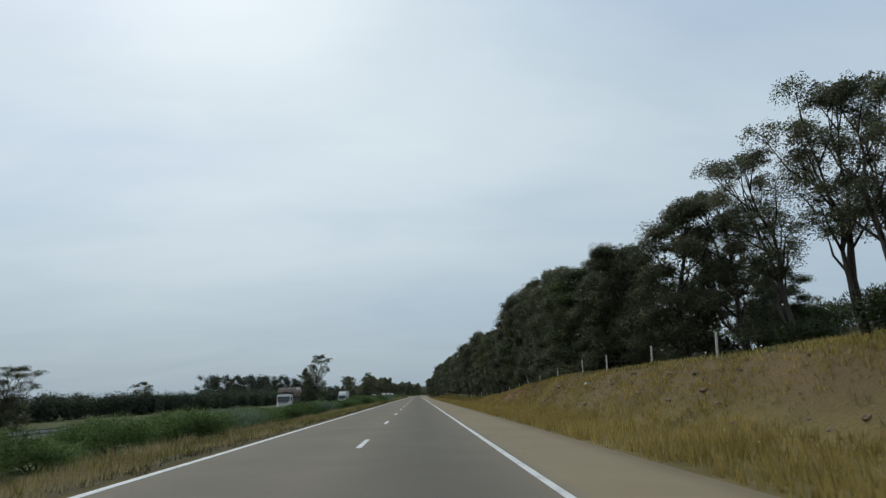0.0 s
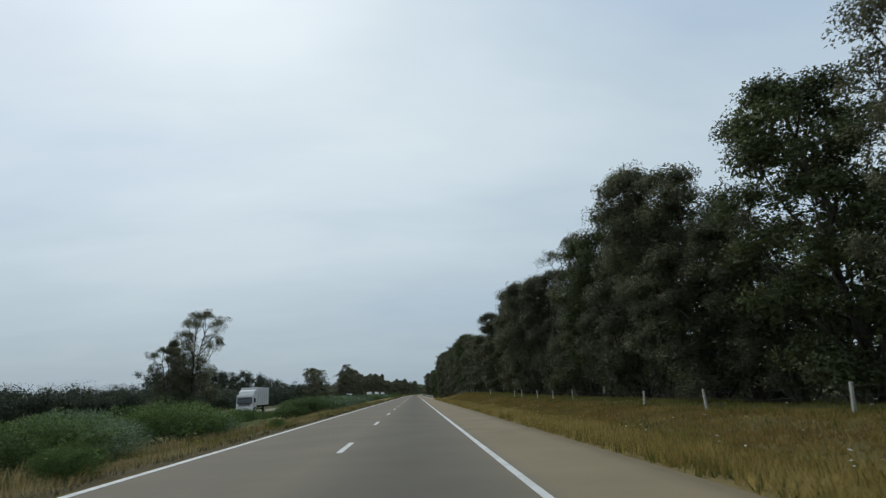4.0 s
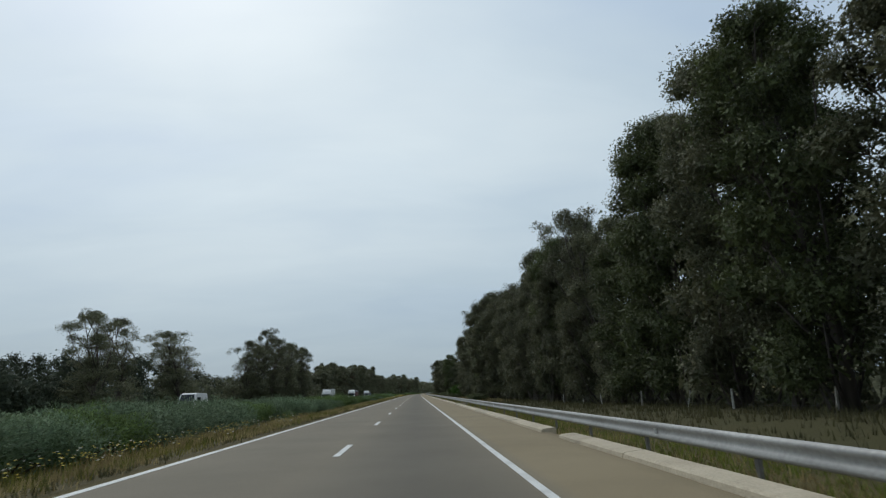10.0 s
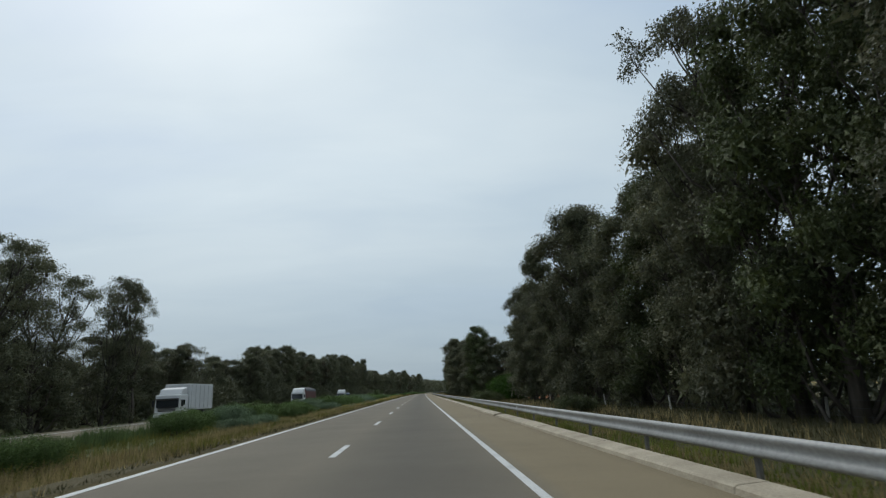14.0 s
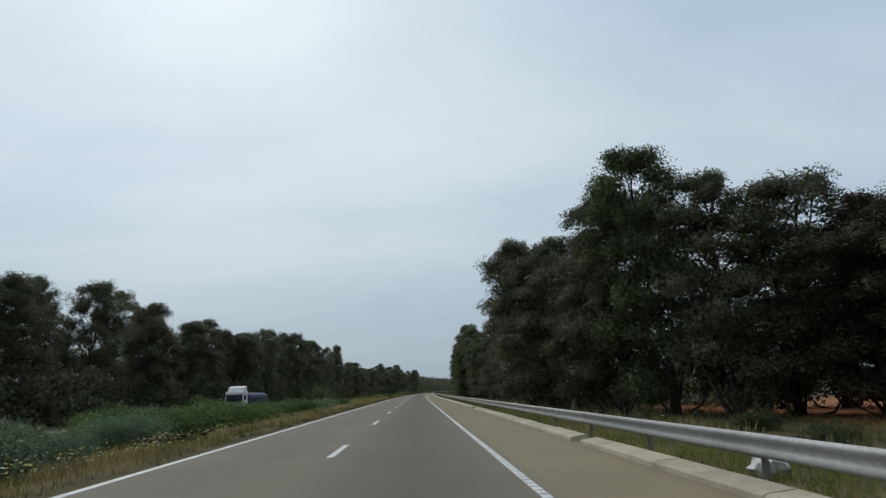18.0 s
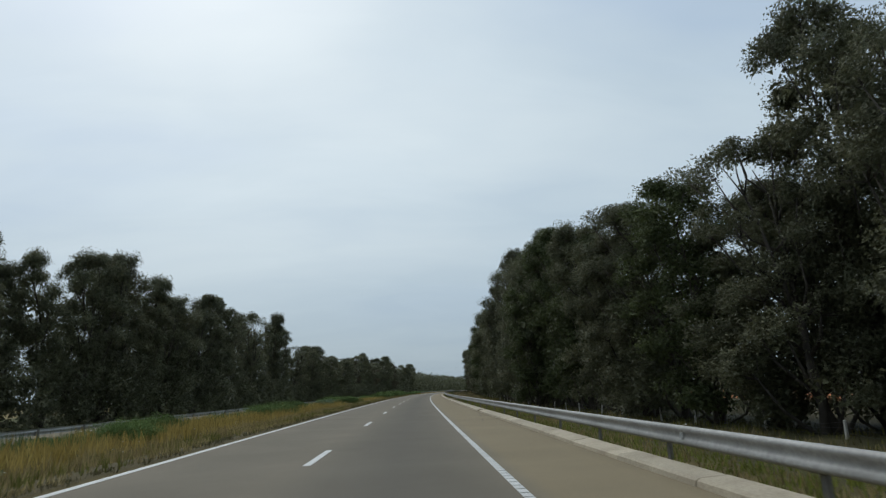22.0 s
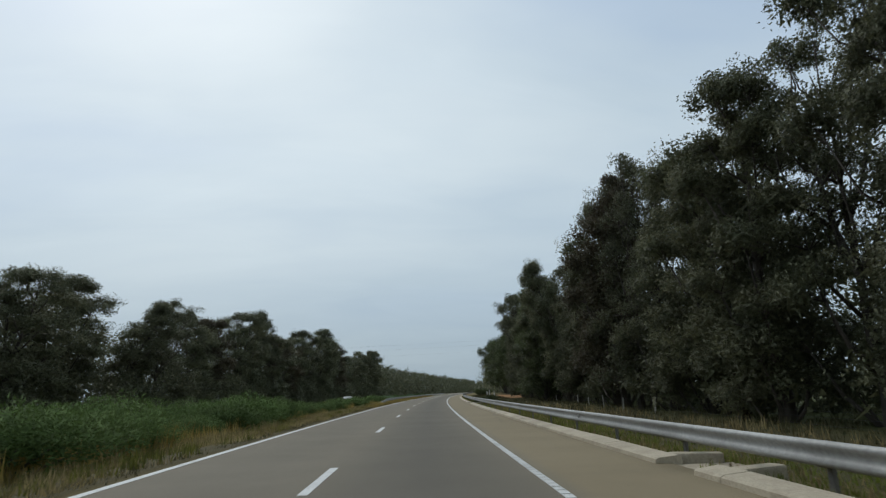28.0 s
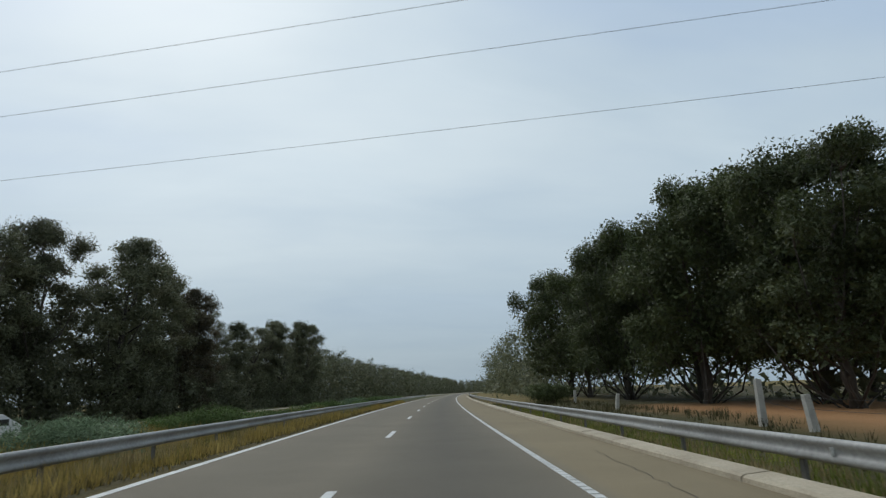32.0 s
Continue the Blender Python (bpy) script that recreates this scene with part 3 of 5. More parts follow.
    for nm, heap, m in (("trunk", wood, M_BARK), ("crown", crown, mat or M_LEAF)):
        ob = new(nm, heap.mesh(nm, m, True))
        ob.parent = tree
    TOPS[tree] = float(np.percentile(np.concatenate(crown.v)[:, 2], 99.5))
    REACH[tree] = float(np.percentile(np.hypot(*np.concatenate(crown.v)[:, :2].T), 96))
    return tagged(tree, label, "tree", "roadside trees")


def set_at(proto, s, off, scale, turn, sink=0.0, widen=1.0):
    m = Matrix.Translation(road(s, off, ground_z(s, off) - sink)) @ Matrix.Rotation(turn, 4, "Z") @ Matrix.Diagonal((scale * widen, scale * widen, scale, 1))
    return copy_thing(proto, m)


def park(proto):
    """Take a prototype and its parts away once its copies stand."""
    for o in (*proto.children_recursive, proto):
        bpy.data.objects.remove(o)


# ---- trees beside the road ----
DENSE = "tall dark eucalyptus with dense drooping foliage beside the road"
OPEN = "tall eucalyptus with bare limbs and an open feathery crown"
near_kinds = [eucalyptus("eucalyptus_tree", 11 + i, 17.0, lo, re, nb, 6, int(1.2 * per), sz, op, m, 0.165, tk, lb, 0 if op > 0.5 else 54, belly, 9 if op == 0.6 else 0) for i, (lo, re, nb, per, sz, op, m, tk, belly, lb) in enumerate((
    (1.2, 3.9, 27, 200, 1.75, 0.0, M_LEAF, 1, 0.50, DENSE),
    (1.0, 4.2, 29, 190, 1.75, 0.15, M_LEAF, 2, 0.55, DENSE),
    (1.6, 3.3, 27, 200, 1.6, 0.0, M_LEAF, 1, 0.60, DENSE),
    (1.2, 4.0, 27, 190, 1.75, 0.2, M_LEAF_PALE, 1, 0.50, "eucalyptus with dense olive-green foliage in the roadside row"),
    (6.0, 4.2, 25, 125, 1.75, 0.6, M_LEAF, 2, 0.60, OPEN),
    (1.4, 3.7, 27, 190, 1.7, 0.1, M_LEAF_RUST, 1, 0.50, "eucalyptus with brownish-green foliage among darker trees"),
    (6.4, 3.8, 23, 130, 1.7, 0.7, M_LEAF, 2, 0.60, OPEN)))]
round_kind = eucalyptus("cork_oak_tree", 51, 12.0, 2.3, 5.2, 30, 6, 200, 1.75, 0.1, M_LEAF_PALE, 0.19, 2, "broad round-crowned dark green tree with several trunks", 26, 0.5)

# the row on the driver's side: first metre along, then the crowns' heights over the road every 4.5 m
ROW_CUTTING = (40.0, (14.6, 13.6, 13.9, 14.2, 14.4, 15.0, 13.5, 14.8, 17.0, 16.6, 17.5, 16.4, 17.0, 17.1, 16.5, 17.4, 17.6, 15.9, 14.2, 14.6, 9.5, 10.7, 15.0, 16.0, 15.6, 15.4, 16.2, 17.3, 18.4, 16.2, 16.1, 15.7, 16.5, 17.1, 17.4, 17.4, 15.8, 16.8, 17.6, 16.8, 16.8, 15.4, 13.4))
ROW_DENSE = (256.0, (8.4, 11.7, 14.9, 15.6, 16.1, 17.6, 18.4, 19.0, 19.4, 19.5, 20.0, 14.1, 16.2, 18.8, 19.3, 17.6, 18.6, 18.6, 18.1, 18.1, 16.9, 16.5, 17.6, 18.8, 18.6, 19.1, 18.6, 18.8, 20.4, 20.9, 20.4, 17.9, 16.9, 16.5, 16.3, 17.0, 17.9, 18.4, 16.5, 12.0, 13.6, 14.6, 15.5, 15.5, 15.5))
ROW_BEND = (503.5, (16.3, 14.4, 13.6, 14.2, 15.1, 14.8, 13.0, 13.5, 13.8, 14.8, 16.2, 17.0, 15.4, 13.4, 12.8, 11.1, 9.3, 10.5, 10.5, 11.5, 13.8, 12.6, 11.2, 13.1, 13.2, 13.6, 14.5, 15.0, 16.2, 16.8, 18.4, 19.2, 17.9, 18.5, 20.6, 22.3, 22.8, 22.0, 19.8, 20.0))
ROW_HOME = (683.5, (15.7, 16.1, 16.9, 18.4, 16.5, 18.6, 17.1, 17.1, 17.4, 13.5, 14.0, 13.7, 13.2, 14.5, 15.6, 18.3, 16.9, 15.6, 14.6, 14.8, 16.4, 19.6, 19.2, 17.7, 14.5, 14.2, 15.8, 13.3, 14.5, 16.5, 14.8, 15.1, 15.0, 17.1, 17.6, 15.5, 15.2, 13.5))
ROW_OFF = ((40, 20), (60, 20), (120, 19.5), (258, 19.5), (300, 18.8), (440, 18.5), (500, 18), (508, 16), (513, 14.2), (518, 13.2), (527, 12.9), (529, 19), (562, 18.6), (620, 18.5), (655, 17), (700, 18), (770, 18), (800, 17.5), (835, 17), (850, 18.5))
# stretches where the crowns are open and the limbs show
OPEN_STRETCHES = ((120, 123), (164, 171), (313, 316), (390, 393), (439, 446), (556, 559), (569, 573), (592, 600), (659, 672), (754, 757), (776, 780), (831, 851))
rng = np.random.default_rng(7)


def tree_at(kinds, kind, s_, off_, top, radius):
    """Stand a tree so that its crown ends at the height top over the road and is about radius metres wide each way."""
    proto = kinds[kind]
    k = (top - ground_z(s_, off_)) / TOPS[proto]
    set_at(proto, s_, off_, k, rng.uniform(0, 6.28), 0.1, min(1.6, max(0.75, radius / (REACH[proto] * k))))


for s0, tops in (ROW_CUTTING, ROW_DENSE, ROW_BEND, ROW_HOME):
    for i, top in enumerate(tops):
        s = s0 + 4.5 * i
        rng = np.random.default_rng(int(s * 2))
        off = float(np.interp(s, [a for a, _ in ROW_OFF], [b for _, b in ROW_OFF])) + rng.normal(0, 0.5)
        if any(a <= s <= b for a, b in OPEN_STRETCHES):
            kind = 6 if i % 3 == 2 else 4
        else:
            kind = int(rng.choice(6, p=(0.29, 0.27, 0.21, 0.12, 0.09, 0.02)))
        tree_at(near_kinds, kind, s + rng.normal(0, 0.5), off, top - 0.3, 4.0 * rng.uniform(0.9, 1.12))
# single trees that stand out: along, across, top over the road, kind, reach
BANK_TREES = ((17, 25, 14.4, 6, 4.4), (21, 24.5, 16.2, 6, 4.6), (25, 24, 17.0, 6, 4.6), (28.5, 25, 17.6, 6, 4.0), (33, 24, 15.8, 6, 4.2), (36.5, 23, 15.2, 4, 4.0), (39, 27, 9.5, 1, 4.0))
ARCH_TREES = ((231.4, 18.8, 11.0, 6, 3.6), (237.6, 18.2, 11.8, 6, 4.0), (242.2, 18.6, 13.0, 0, 3.7), (246.5, 19.2, 14.4, 0, 3.8), (250.8, 19.6, 14.6, 1, 3.8), (255.5, 20.5, 12.5, 2, 3.8), (246, 24, 8.0, 2, 3.6), (243.5, 20.5, 7.0, 1, 3.6), (245.5, 17.0, 6.0, 1, 3.0))
CLEARING_TREES = ((474, 29, 11.6, 6, 3.8), (479, 29, 14.2, 6, 4.4), (484, 28, 11.8, 4, 4.0), (489, 28, 11.4, 2, 4.0), (494, 27, 10.8, 0, 4.2), (499, 28, 10.0, 2, 4.2), (504, 27, 10.5, 1, 4.0), (499.3, 21.2, 11.8, 1, 4.2), (499.6, 18.2, 13.0, 0, 3.6), (495.2, 22.5, 9.6, 5, 3.8), (490.5, 23.5, 9.2, 1, 3.6))
BEND_TREES = ((457.6, 19.4, 15.0, 1, 4.0), (573, 20.5, 15.8, 4, 4.4), (599, 21.2, 18.2, 1, 3.7), (594.5, 22, 16.4, 0, 3.6), (600, 24.5, 11.0, 1, 4.4), (594, 26, 10.0, 2, 4.4), (842, 20.5, 18.6, 4, 4.2), (847, 20.5, 12.5, 1, 3.8), (838, 18, 11.0, 0, 3.8), (327, 16.8, 15.0, 2, 3.2), (642, 15.5, 14.5, 3, 3.4), (806, 15.5, 12.5, 3, 3.6))
for s, off, top, kind, wide in (*BANK_TREES, *ARCH_TREES, *CLEARING_TREES, *BEND_TREES):
    tree_at(near_kinds, kind, s, off, top, wide)
for s, off, k in ((868, 20, 1.06), (874, 23, 1.16), (880, 19, 1.18), (888, 22, 1.28), (895, 18.5, 1.28), (903, 21, 1.3), (912, 19, 1.3), (921, 19, 1.35), (866, 27, 0.95), (880, 30, 1.0)):
    set_at(round_kind, s, off, k, rng.uniform(0, 6.28), 0.1)
# beyond the other carriageway
# first metre along, then the crowns' heights over the road every 5 m
LEFT_STAND = (380.0, (12.7, 11.3, 12.0, 16.6, 14.8, 14.1, 14.7, 14.2, 14.0, 14.3, 15.1, 14.8))
LEFT_NEAR = (440.0, (10.0, 10.2, 9.6, 10.3, 9.8, 10.2, 11.0, 8.4, 9.2, 10.2, 10.0, 9.9, 10.5, 13.2, 13.2, 13.8, 13.5, 14.0, 14.5, 15.0, 16.2, 16.7, 16.3, 15.5, 15.1, 15.9, 14.4, 15.0, 15.1, 16.4, 15.3, 14.7, 14.9, 15.5, 16.1, 16.6, 17.5, 19.0, 15.4, 16.2, 17.4, 19.0, 20.1, 20.8, 19.7, 19.2, 17.8, 17.5, 18.0, 20.4, 21.3, 22.0))
LEFT_FAR = (700.0, (19.7, 21.2, 20.1, 21.5, 21.6, 22.0, 22.3, 21.8, 20.2, 18.1, 15.6, 16.1, 16.4, 16.9, 17.2, 17.2, 17.2, 14.9, 14.3, 15.5, 15.4, 15.1, 14.2, 14.5, 15.6, 14.6, 15.5, 17.6, 15.5, 19.8, 18.5, 17.0, 20.2, 17.5, 15.5, 18.6, 15.6, 20.0, 17.0, 17.6, 19.5, 19.6, 21.2, 21.3, 19.7, 19.7, 18.2, 17.2, 16.1, 15.5, 15.5, 16.1, 15.5, 16.0, 16.9, 17.8, 18.8, 19.2, 19.5, 19.7, 20.0, 19.2))
LEFT_S = (330, 345, 392, *(LEFT_NEAR[0] + 5.0 * np.arange(len(LEFT_NEAR[1]))), *(LEFT_FAR[0] + 5.0 * np.arange(len(LEFT_FAR[1]))), 1150)
LEFT_Z = (6.0, 6.8, 9.0, *LEFT_NEAR[1], *LEFT_FAR[1], 17.5)
for s0, tops in (LEFT_STAND, LEFT_NEAR, LEFT_FAR):
    for i, top in enumerate(tops):
        s = s0 + 5.0 * i
        if s0 == LEFT_FAR[0] and i % 2:
            continue
        off, wide = (-32.0, 3.8) if s0 == LEFT_STAND[0] else (-38.5, 5.2 if s0 == LEFT_FAR[0] else 4.2)
        kind = (4, 4, 4, 6)[i % 4] if s0 == LEFT_STAND[0] else int(rng.choice(7, p=(0.27, 0.27, 0.2, 0.0, 0.22, 0.02, 0.02)))
        tree_at(near_kinds, kind, s + rng.normal(0, 0.6), off + rng.normal(0, 1.0), top, wide * rng.uniform(0.9, 1.12))
for s, off, top, kind, wide in ((197, -32.2, 15.0, 4, 1.2), (198.5, -33.5, 11.0, 2, 0.75), (191.5, -33.5, 9.4, 4, 0.8), (336, -37, 12.4, 4, 1.2), (344, -38, 12.8, 6, 1.2), (362, -37, 12.8, 4, 1.35), (368, -39, 11.0, 4, 1.2), (118, -52, 5.4, 4, 0.8), (52, -34, 4.8, 4, 0.8)):
    tree_at(near_kinds, kind, s, off, top, 3.8 * wide)
for kind in (*near_kinds, round_kind):
    park(kind)


def woodland(name, seed, items, mat, label, leaves=78, core=14, domes=0.0, grain=1.0):
    """A far wood as one mesh: rough crowns of clumps on short stems. items: along, across, height."""
    r = np.random.default_rng(seed)
    heap = Heap()
    for s, off, h in items:
        p = road(s, off, ground_z(s, off))
        n = 8 if h < 9 else 11
        for k in range(n):
            f = (k + 0.4) / n
            rr = (0.15 * h + 1.0) * r.uniform(0.75, 1.2) * (1.1 - 0.4 * f)
            w = 0.15 * h * (1.15 - 0.6 * f)
            c = (p.x + r.normal(0, w), p.y + r.normal(0, w), p.z + h * (0.05 + 0.93 * f) - 0.5 * rr)
            low = h < domes
            if low:
                # low scrub: broad smooth domes
                rr = 0.34 * h * r.uniform(0.85, 1.15)
                c = (c[0], c[1], p.z + (h - rr) * (0.25 + 0.75 * f))
            tuft(heap, r, c, (rr, rr, rr * 0.85), leaves + 60 * low, grain * (0.24 if low else 0.3), grain * 0.105, 0.15 if low else 0.35, core + 20 * low)
    return tagged(new(name, heap.mesh(name, mat, True)), label, "woodland", kind="stuff")


items = [(s + rng.normal(0, 1.5), off + rng.normal(0, 1.5), (rng.uniform(9.5, 12.0) if s < 850 else rng.uniform(11, 13))) for s in np.arange(44, 1240, 6.0) for off in (26.5,) if not (455 < s < 505 or 222 < s < 246 or 556 < s < 625 or 700 < s < 740 or 838 < s < 868)]
items += [(s + rng.normal(0, 1), off, rng.uniform(5.0, 8.0)) for s in np.arange(44, 850, 4.6) for off in (25.5,) if not (448 < s < 505 or 222 < s < 246 or 556 < s < 625 or 700 < s < 740 or 836 < s)]
items += [(s + rng.normal(0, 0.7), 23.8 + rng.normal(0, 0.5), rng.uniform(3.6, 5.6)) for s in np.arange(46, 850, 3.6) if not (446 < s < 505 or 222 < s < 246 or 556 < s < 625 or 700 < s < 740 or 834 < s)]
items += [(s, 32 + rng.normal(0, 2), rng.uniform(9, 12)) for s in np.arange(48, 440, 6.5) if not 225 < s < 262]
items += [(s, 32 + rng.normal(0, 2), rng.uniform(9, 12)) for s in np.arange(626, 830, 7.0) if not 698 < s < 742]
items += [(s, 62 + rng.normal(0, 3), rng.uniform(9, 13)) for s in np.arange(470, 700, 9)]
items += [(s, 24 + rng.normal(0, 2), rng.uniform(13, 16)) for s in np.arange(1130, 1500, 9)]
items += [(s + rng.normal(0, 1.0), 22.2 + rng.normal(0, 0.8), rng.uniform(8.5, 11.0)) for a, b in OPEN_STRETCHES for s in np.arange(a, b + 1, 4.0) if not (592 <= s <= 600 or 569 <= s <= 573 or 120 <= s <= 123)]
items += [(s + rng.normal(0, 0.8), 22.4 + rng.normal(0, 0.5), rng.uniform(8.5, 12.0)) for s in np.arange(188, 221, 3.2)]
items += [(s, 17 + rng.normal(0, 1.2), rng.uniform(13.5, 16.5)) for s in np.arange(926, 1130, 6.0)]
woodland("woodland", 3, items, M_LEAF, "dark eucalyptus wood behind the roadside row", 42)
items = [(s, -43.5 + rng.normal(0, 1.5), float(np.interp(s, LEFT_S, LEFT_Z)) * rng.uniform(0.84, 0.97)) for s in np.arange(347.5, 1150, 5.0)]
items += [(s + rng.normal(0, 0.8), -40.5 + rng.normal(0, 0.8), float(np.interp(s, LEFT_S, LEFT_Z)) * rng.uniform(0.82, 0.95)) for s in np.arange(690, 1010, 5.0)]
items += [(s, -51 + rng.normal(0, 2), float(np.interp(s, LEFT_S, LEFT_Z)) * rng.uniform(0.7, 0.85)) for s in np.arange(480, 1000, 8.0)]
items += [(s + rng.normal(0, 1), -35.0 + rng.normal(0, 0.8), rng.uniform(5.2, 7.4)) for s in np.arange(376, 1000, 4.0)]
woodland("woodland", 4, items, M_LEAF, "dark eucalyptus wood beyond the opposite carriageway", 64, 18)
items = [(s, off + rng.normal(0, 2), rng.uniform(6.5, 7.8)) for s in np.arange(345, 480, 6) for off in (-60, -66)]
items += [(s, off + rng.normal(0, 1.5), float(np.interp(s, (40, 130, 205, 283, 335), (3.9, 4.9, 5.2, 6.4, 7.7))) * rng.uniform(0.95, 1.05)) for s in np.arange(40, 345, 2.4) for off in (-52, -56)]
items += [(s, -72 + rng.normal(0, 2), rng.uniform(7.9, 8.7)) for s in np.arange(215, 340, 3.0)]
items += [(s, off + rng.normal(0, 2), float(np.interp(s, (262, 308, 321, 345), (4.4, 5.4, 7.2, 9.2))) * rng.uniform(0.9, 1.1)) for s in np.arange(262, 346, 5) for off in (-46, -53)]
woodland("scrub_woodland", 6, items, M_LEAF_SHADED, "low scrub wood beyond the opposite carriageway, leaves darkened for canopy shade", 40, 16, 9.6)
# the tall wood across the fields, in the same shade-darkened leaf colour
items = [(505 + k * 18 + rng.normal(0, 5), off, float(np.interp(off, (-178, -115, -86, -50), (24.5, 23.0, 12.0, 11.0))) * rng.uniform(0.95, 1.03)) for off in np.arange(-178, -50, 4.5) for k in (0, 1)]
woodland("woodland", 7, items, M_LEAF_SHADED, "tall dark wood closing the far end of the fields", 70, 70, 0.0, 2.6)
# the wood that closes the view past the bend
items = [(s, off + rng.normal(0, 2), rng.uniform(16.5, 18.5)) for s in np.arange(1008, 1560, 6) for off in (-38, -42)]
items += [(s, off + rng.normal(0, 3), rng.uniform(13, 18)) for s in np.arange(1560, 1700, 9) for off in np.arange(-60, 61, 10)]
woodland("woodland", 5, items, M_LEAF, "distant dark wood closing the view along the road", 40, 34)


# ---- shrubs ----
def shrub(name, seed, w, h, mat, label, n=8, per=1150, length=0.085, width=0.011, group="median shrubs"):
    r = np.random.default_rng(seed)
    ob = new(name)
    leaves, stems = Heap(), Heap()
    for k in range(n):
        a, rad = k * 2.4 + r.uniform(-0.3, 0.3), w * 0.5 * math.sqrt((k + 0.2) / n) * 0.78
        rr = 0.46 * h * r.uniform(0.8, 1.15)
        c = np.array((math.cos(a) * rad, math.sin(a) * rad, (h - rr) * r.uniform(0.72, 1.0) * (1 - 0.62 * (2 * rad / w) ** 2)))
        u = unit(r, per)
        u[:, 2] = np.where(u[:, 2] < -0.2, -u[:, 2], u[:, 2])
        base = c + u * np.array((rr * 1.15, rr * 1.15, rr)) * (1 - 0.5 * r.uniform(0, 1, (per, 1)) ** 1.8) * (1 + 0.12 * np.sin(5 * u[:, :1] + k) * np.cos(4 * u[:, 1:2]))
        face = u + np.array((0, 0, 0.12))
        face /= np.linalg.norm(face, axis=1)[:, None]
        leaves.add_leaves(sprigs(r, base - u * length * 0.5, u * 0.6 + np.array((0, 0, 0.25)), length, width, 0.0, 0.5), face)
        v = unit(r, 320)
        leaves.add_leaves(sprigs(r, c + v * rr * r.uniform(0.15, 0.8, (320, 1)), v * 0.1, 0.2 * rr, 0.036 * rr, -0.1, 0.8), v * 0.5 + np.array((0, 0, 0.2)))
        stems.add(*tube([Vector((0.1 * math.cos(a), 0.1 * math.sin(a), -0.15)), Vector((c[0] * 0.5, c[1] * 0.5, c[2] * 0.45)), Vector(c)], (0.03, 0.022, 0.01), 5))
    for nm, heap, m in (("stems", stems, M_STEM), ("foliage", leaves, mat)):
        o = new(nm, heap.mesh(nm, m, True))
        o.parent = ob
    return tagged(ob, label, "shrub", group)


shrubs = [shrub("broom_shrub", 61, 3.2, 1.55, M_SHRUB, "feathery green broom shrub in the grassy median"), shrub("broom_shrub", 62, 2.6, 1.25, M_SHRUB, "feathery green broom shrub in the grassy median"),
          shrub("grey_shrub", 63, 3.0, 1.4, M_SHRUB_GREY, "soft grey-green shrub in the grassy median")]
# along, the shrubs' usual top over the road, and how many of the places are taken
SHRUB_TOPS = ((0, 0.75, 0.7), (40, 0.8, 0.75), (100, 1.0, 0.8), (118, 1.25, 0.95), (136, 1.2, 0.9), (145, 0.45, 0.6), (158, 0.5, 0.6), (170, 1.2, 0.9), (250, 1.35, 0.95), (300, 1.2, 0.9), (322, 1.3, 0.8), (340, 1.5, 0.8), (350, 1.0, 0.55), (420, 1.0, 0.6), (445, 1.15, 0.85), (520, 1.15, 0.8), (524, 0.5, 0.5), (530, 0.6, 0.5), (540, 1.0, 0.7), (565, 0.8, 0.7), (590, 0.5, 0.4), (640, 0.8, 0.4), (655, 1.05, 0.4), (700, 0.8, 0.4), (735, 1.1, 0.8), (752, 1.4, 0.95), (778, 1.3, 0.95), (800, 1.0, 0.8), (1000, 0.9, 0.6))
# the close stretches: first and last metre along; elsewhere the shrubs stand singly
HEDGES = ((6, 60), (98, 142), (164, 346), (440, 522), (738, 792))
rng = np.random.default_rng(41)
places, s = [], 5.0
while s < 980:
    close = any(a <= s <= b for a, b in HEDGES)
    step = 3.5 if close and s < 600 else 4.2 if close else 8.6
    places += [(s, -9.6, close), (s + 0.5 * step, -12.3, False)] if close else [(s, off, False) for off in (-9.4, -11.6, -14.0)]
    s += step
for at, off, close in places:
    usual, d = (float(np.interp(at, [a[0] for a in SHRUB_TOPS], [a[i] for a in SHRUB_TOPS])) for i in (1, 2))
    if rng.uniform() > (0.97 if close else 0.55 if any(a <= at <= b for a, b in HEDGES) else d):
        continue
    grey = 0.5 + 0.5 * math.sin(at * 0.11 + 2.0 * math.sin(at * 0.031))
    kind = 2 if rng.uniform() < (0.25 + 0.6 * grey if 90 < at < 350 else 0.3 * grey + 0.1 if at < 560 else 0.08) else int(rng.integers(2))
    k = 1.15 * (usual + 0.5) / (1.55, 1.25, 1.4)[kind] * (rng.choice((0.7, 0.88, 1.02, 1.16)) if close else rng.choice((0.6, 0.8, 0.95, 1.05)))
    set_at(shrubs[kind], at + rng.normal(0, 0.8 if close else 1.4), off + rng.normal(0, 0.35 if close else 0.6), k, rng.uniform(0, 6.28), 0.08, rng.uniform(1.05, 1.3) if close else rng.uniform(0.9, 1.3))
set_at(shrubs[0], 116.9, -5.0, 0.62, 1.0, 0.1, 0.75)
set_at(shrubs[1], 137.5, -5.6, 0.5, 2.0, 0.1, 0.8)
set_at(shrubs[0], 341.5, -8.8, 1.25, 0.4, 0.1, 1.0)
set_at(shrubs[2], 337.0, -9.2, 1.3, 0.9, 0.1, 0.95)
for kind in shrubs:
    park(kind)


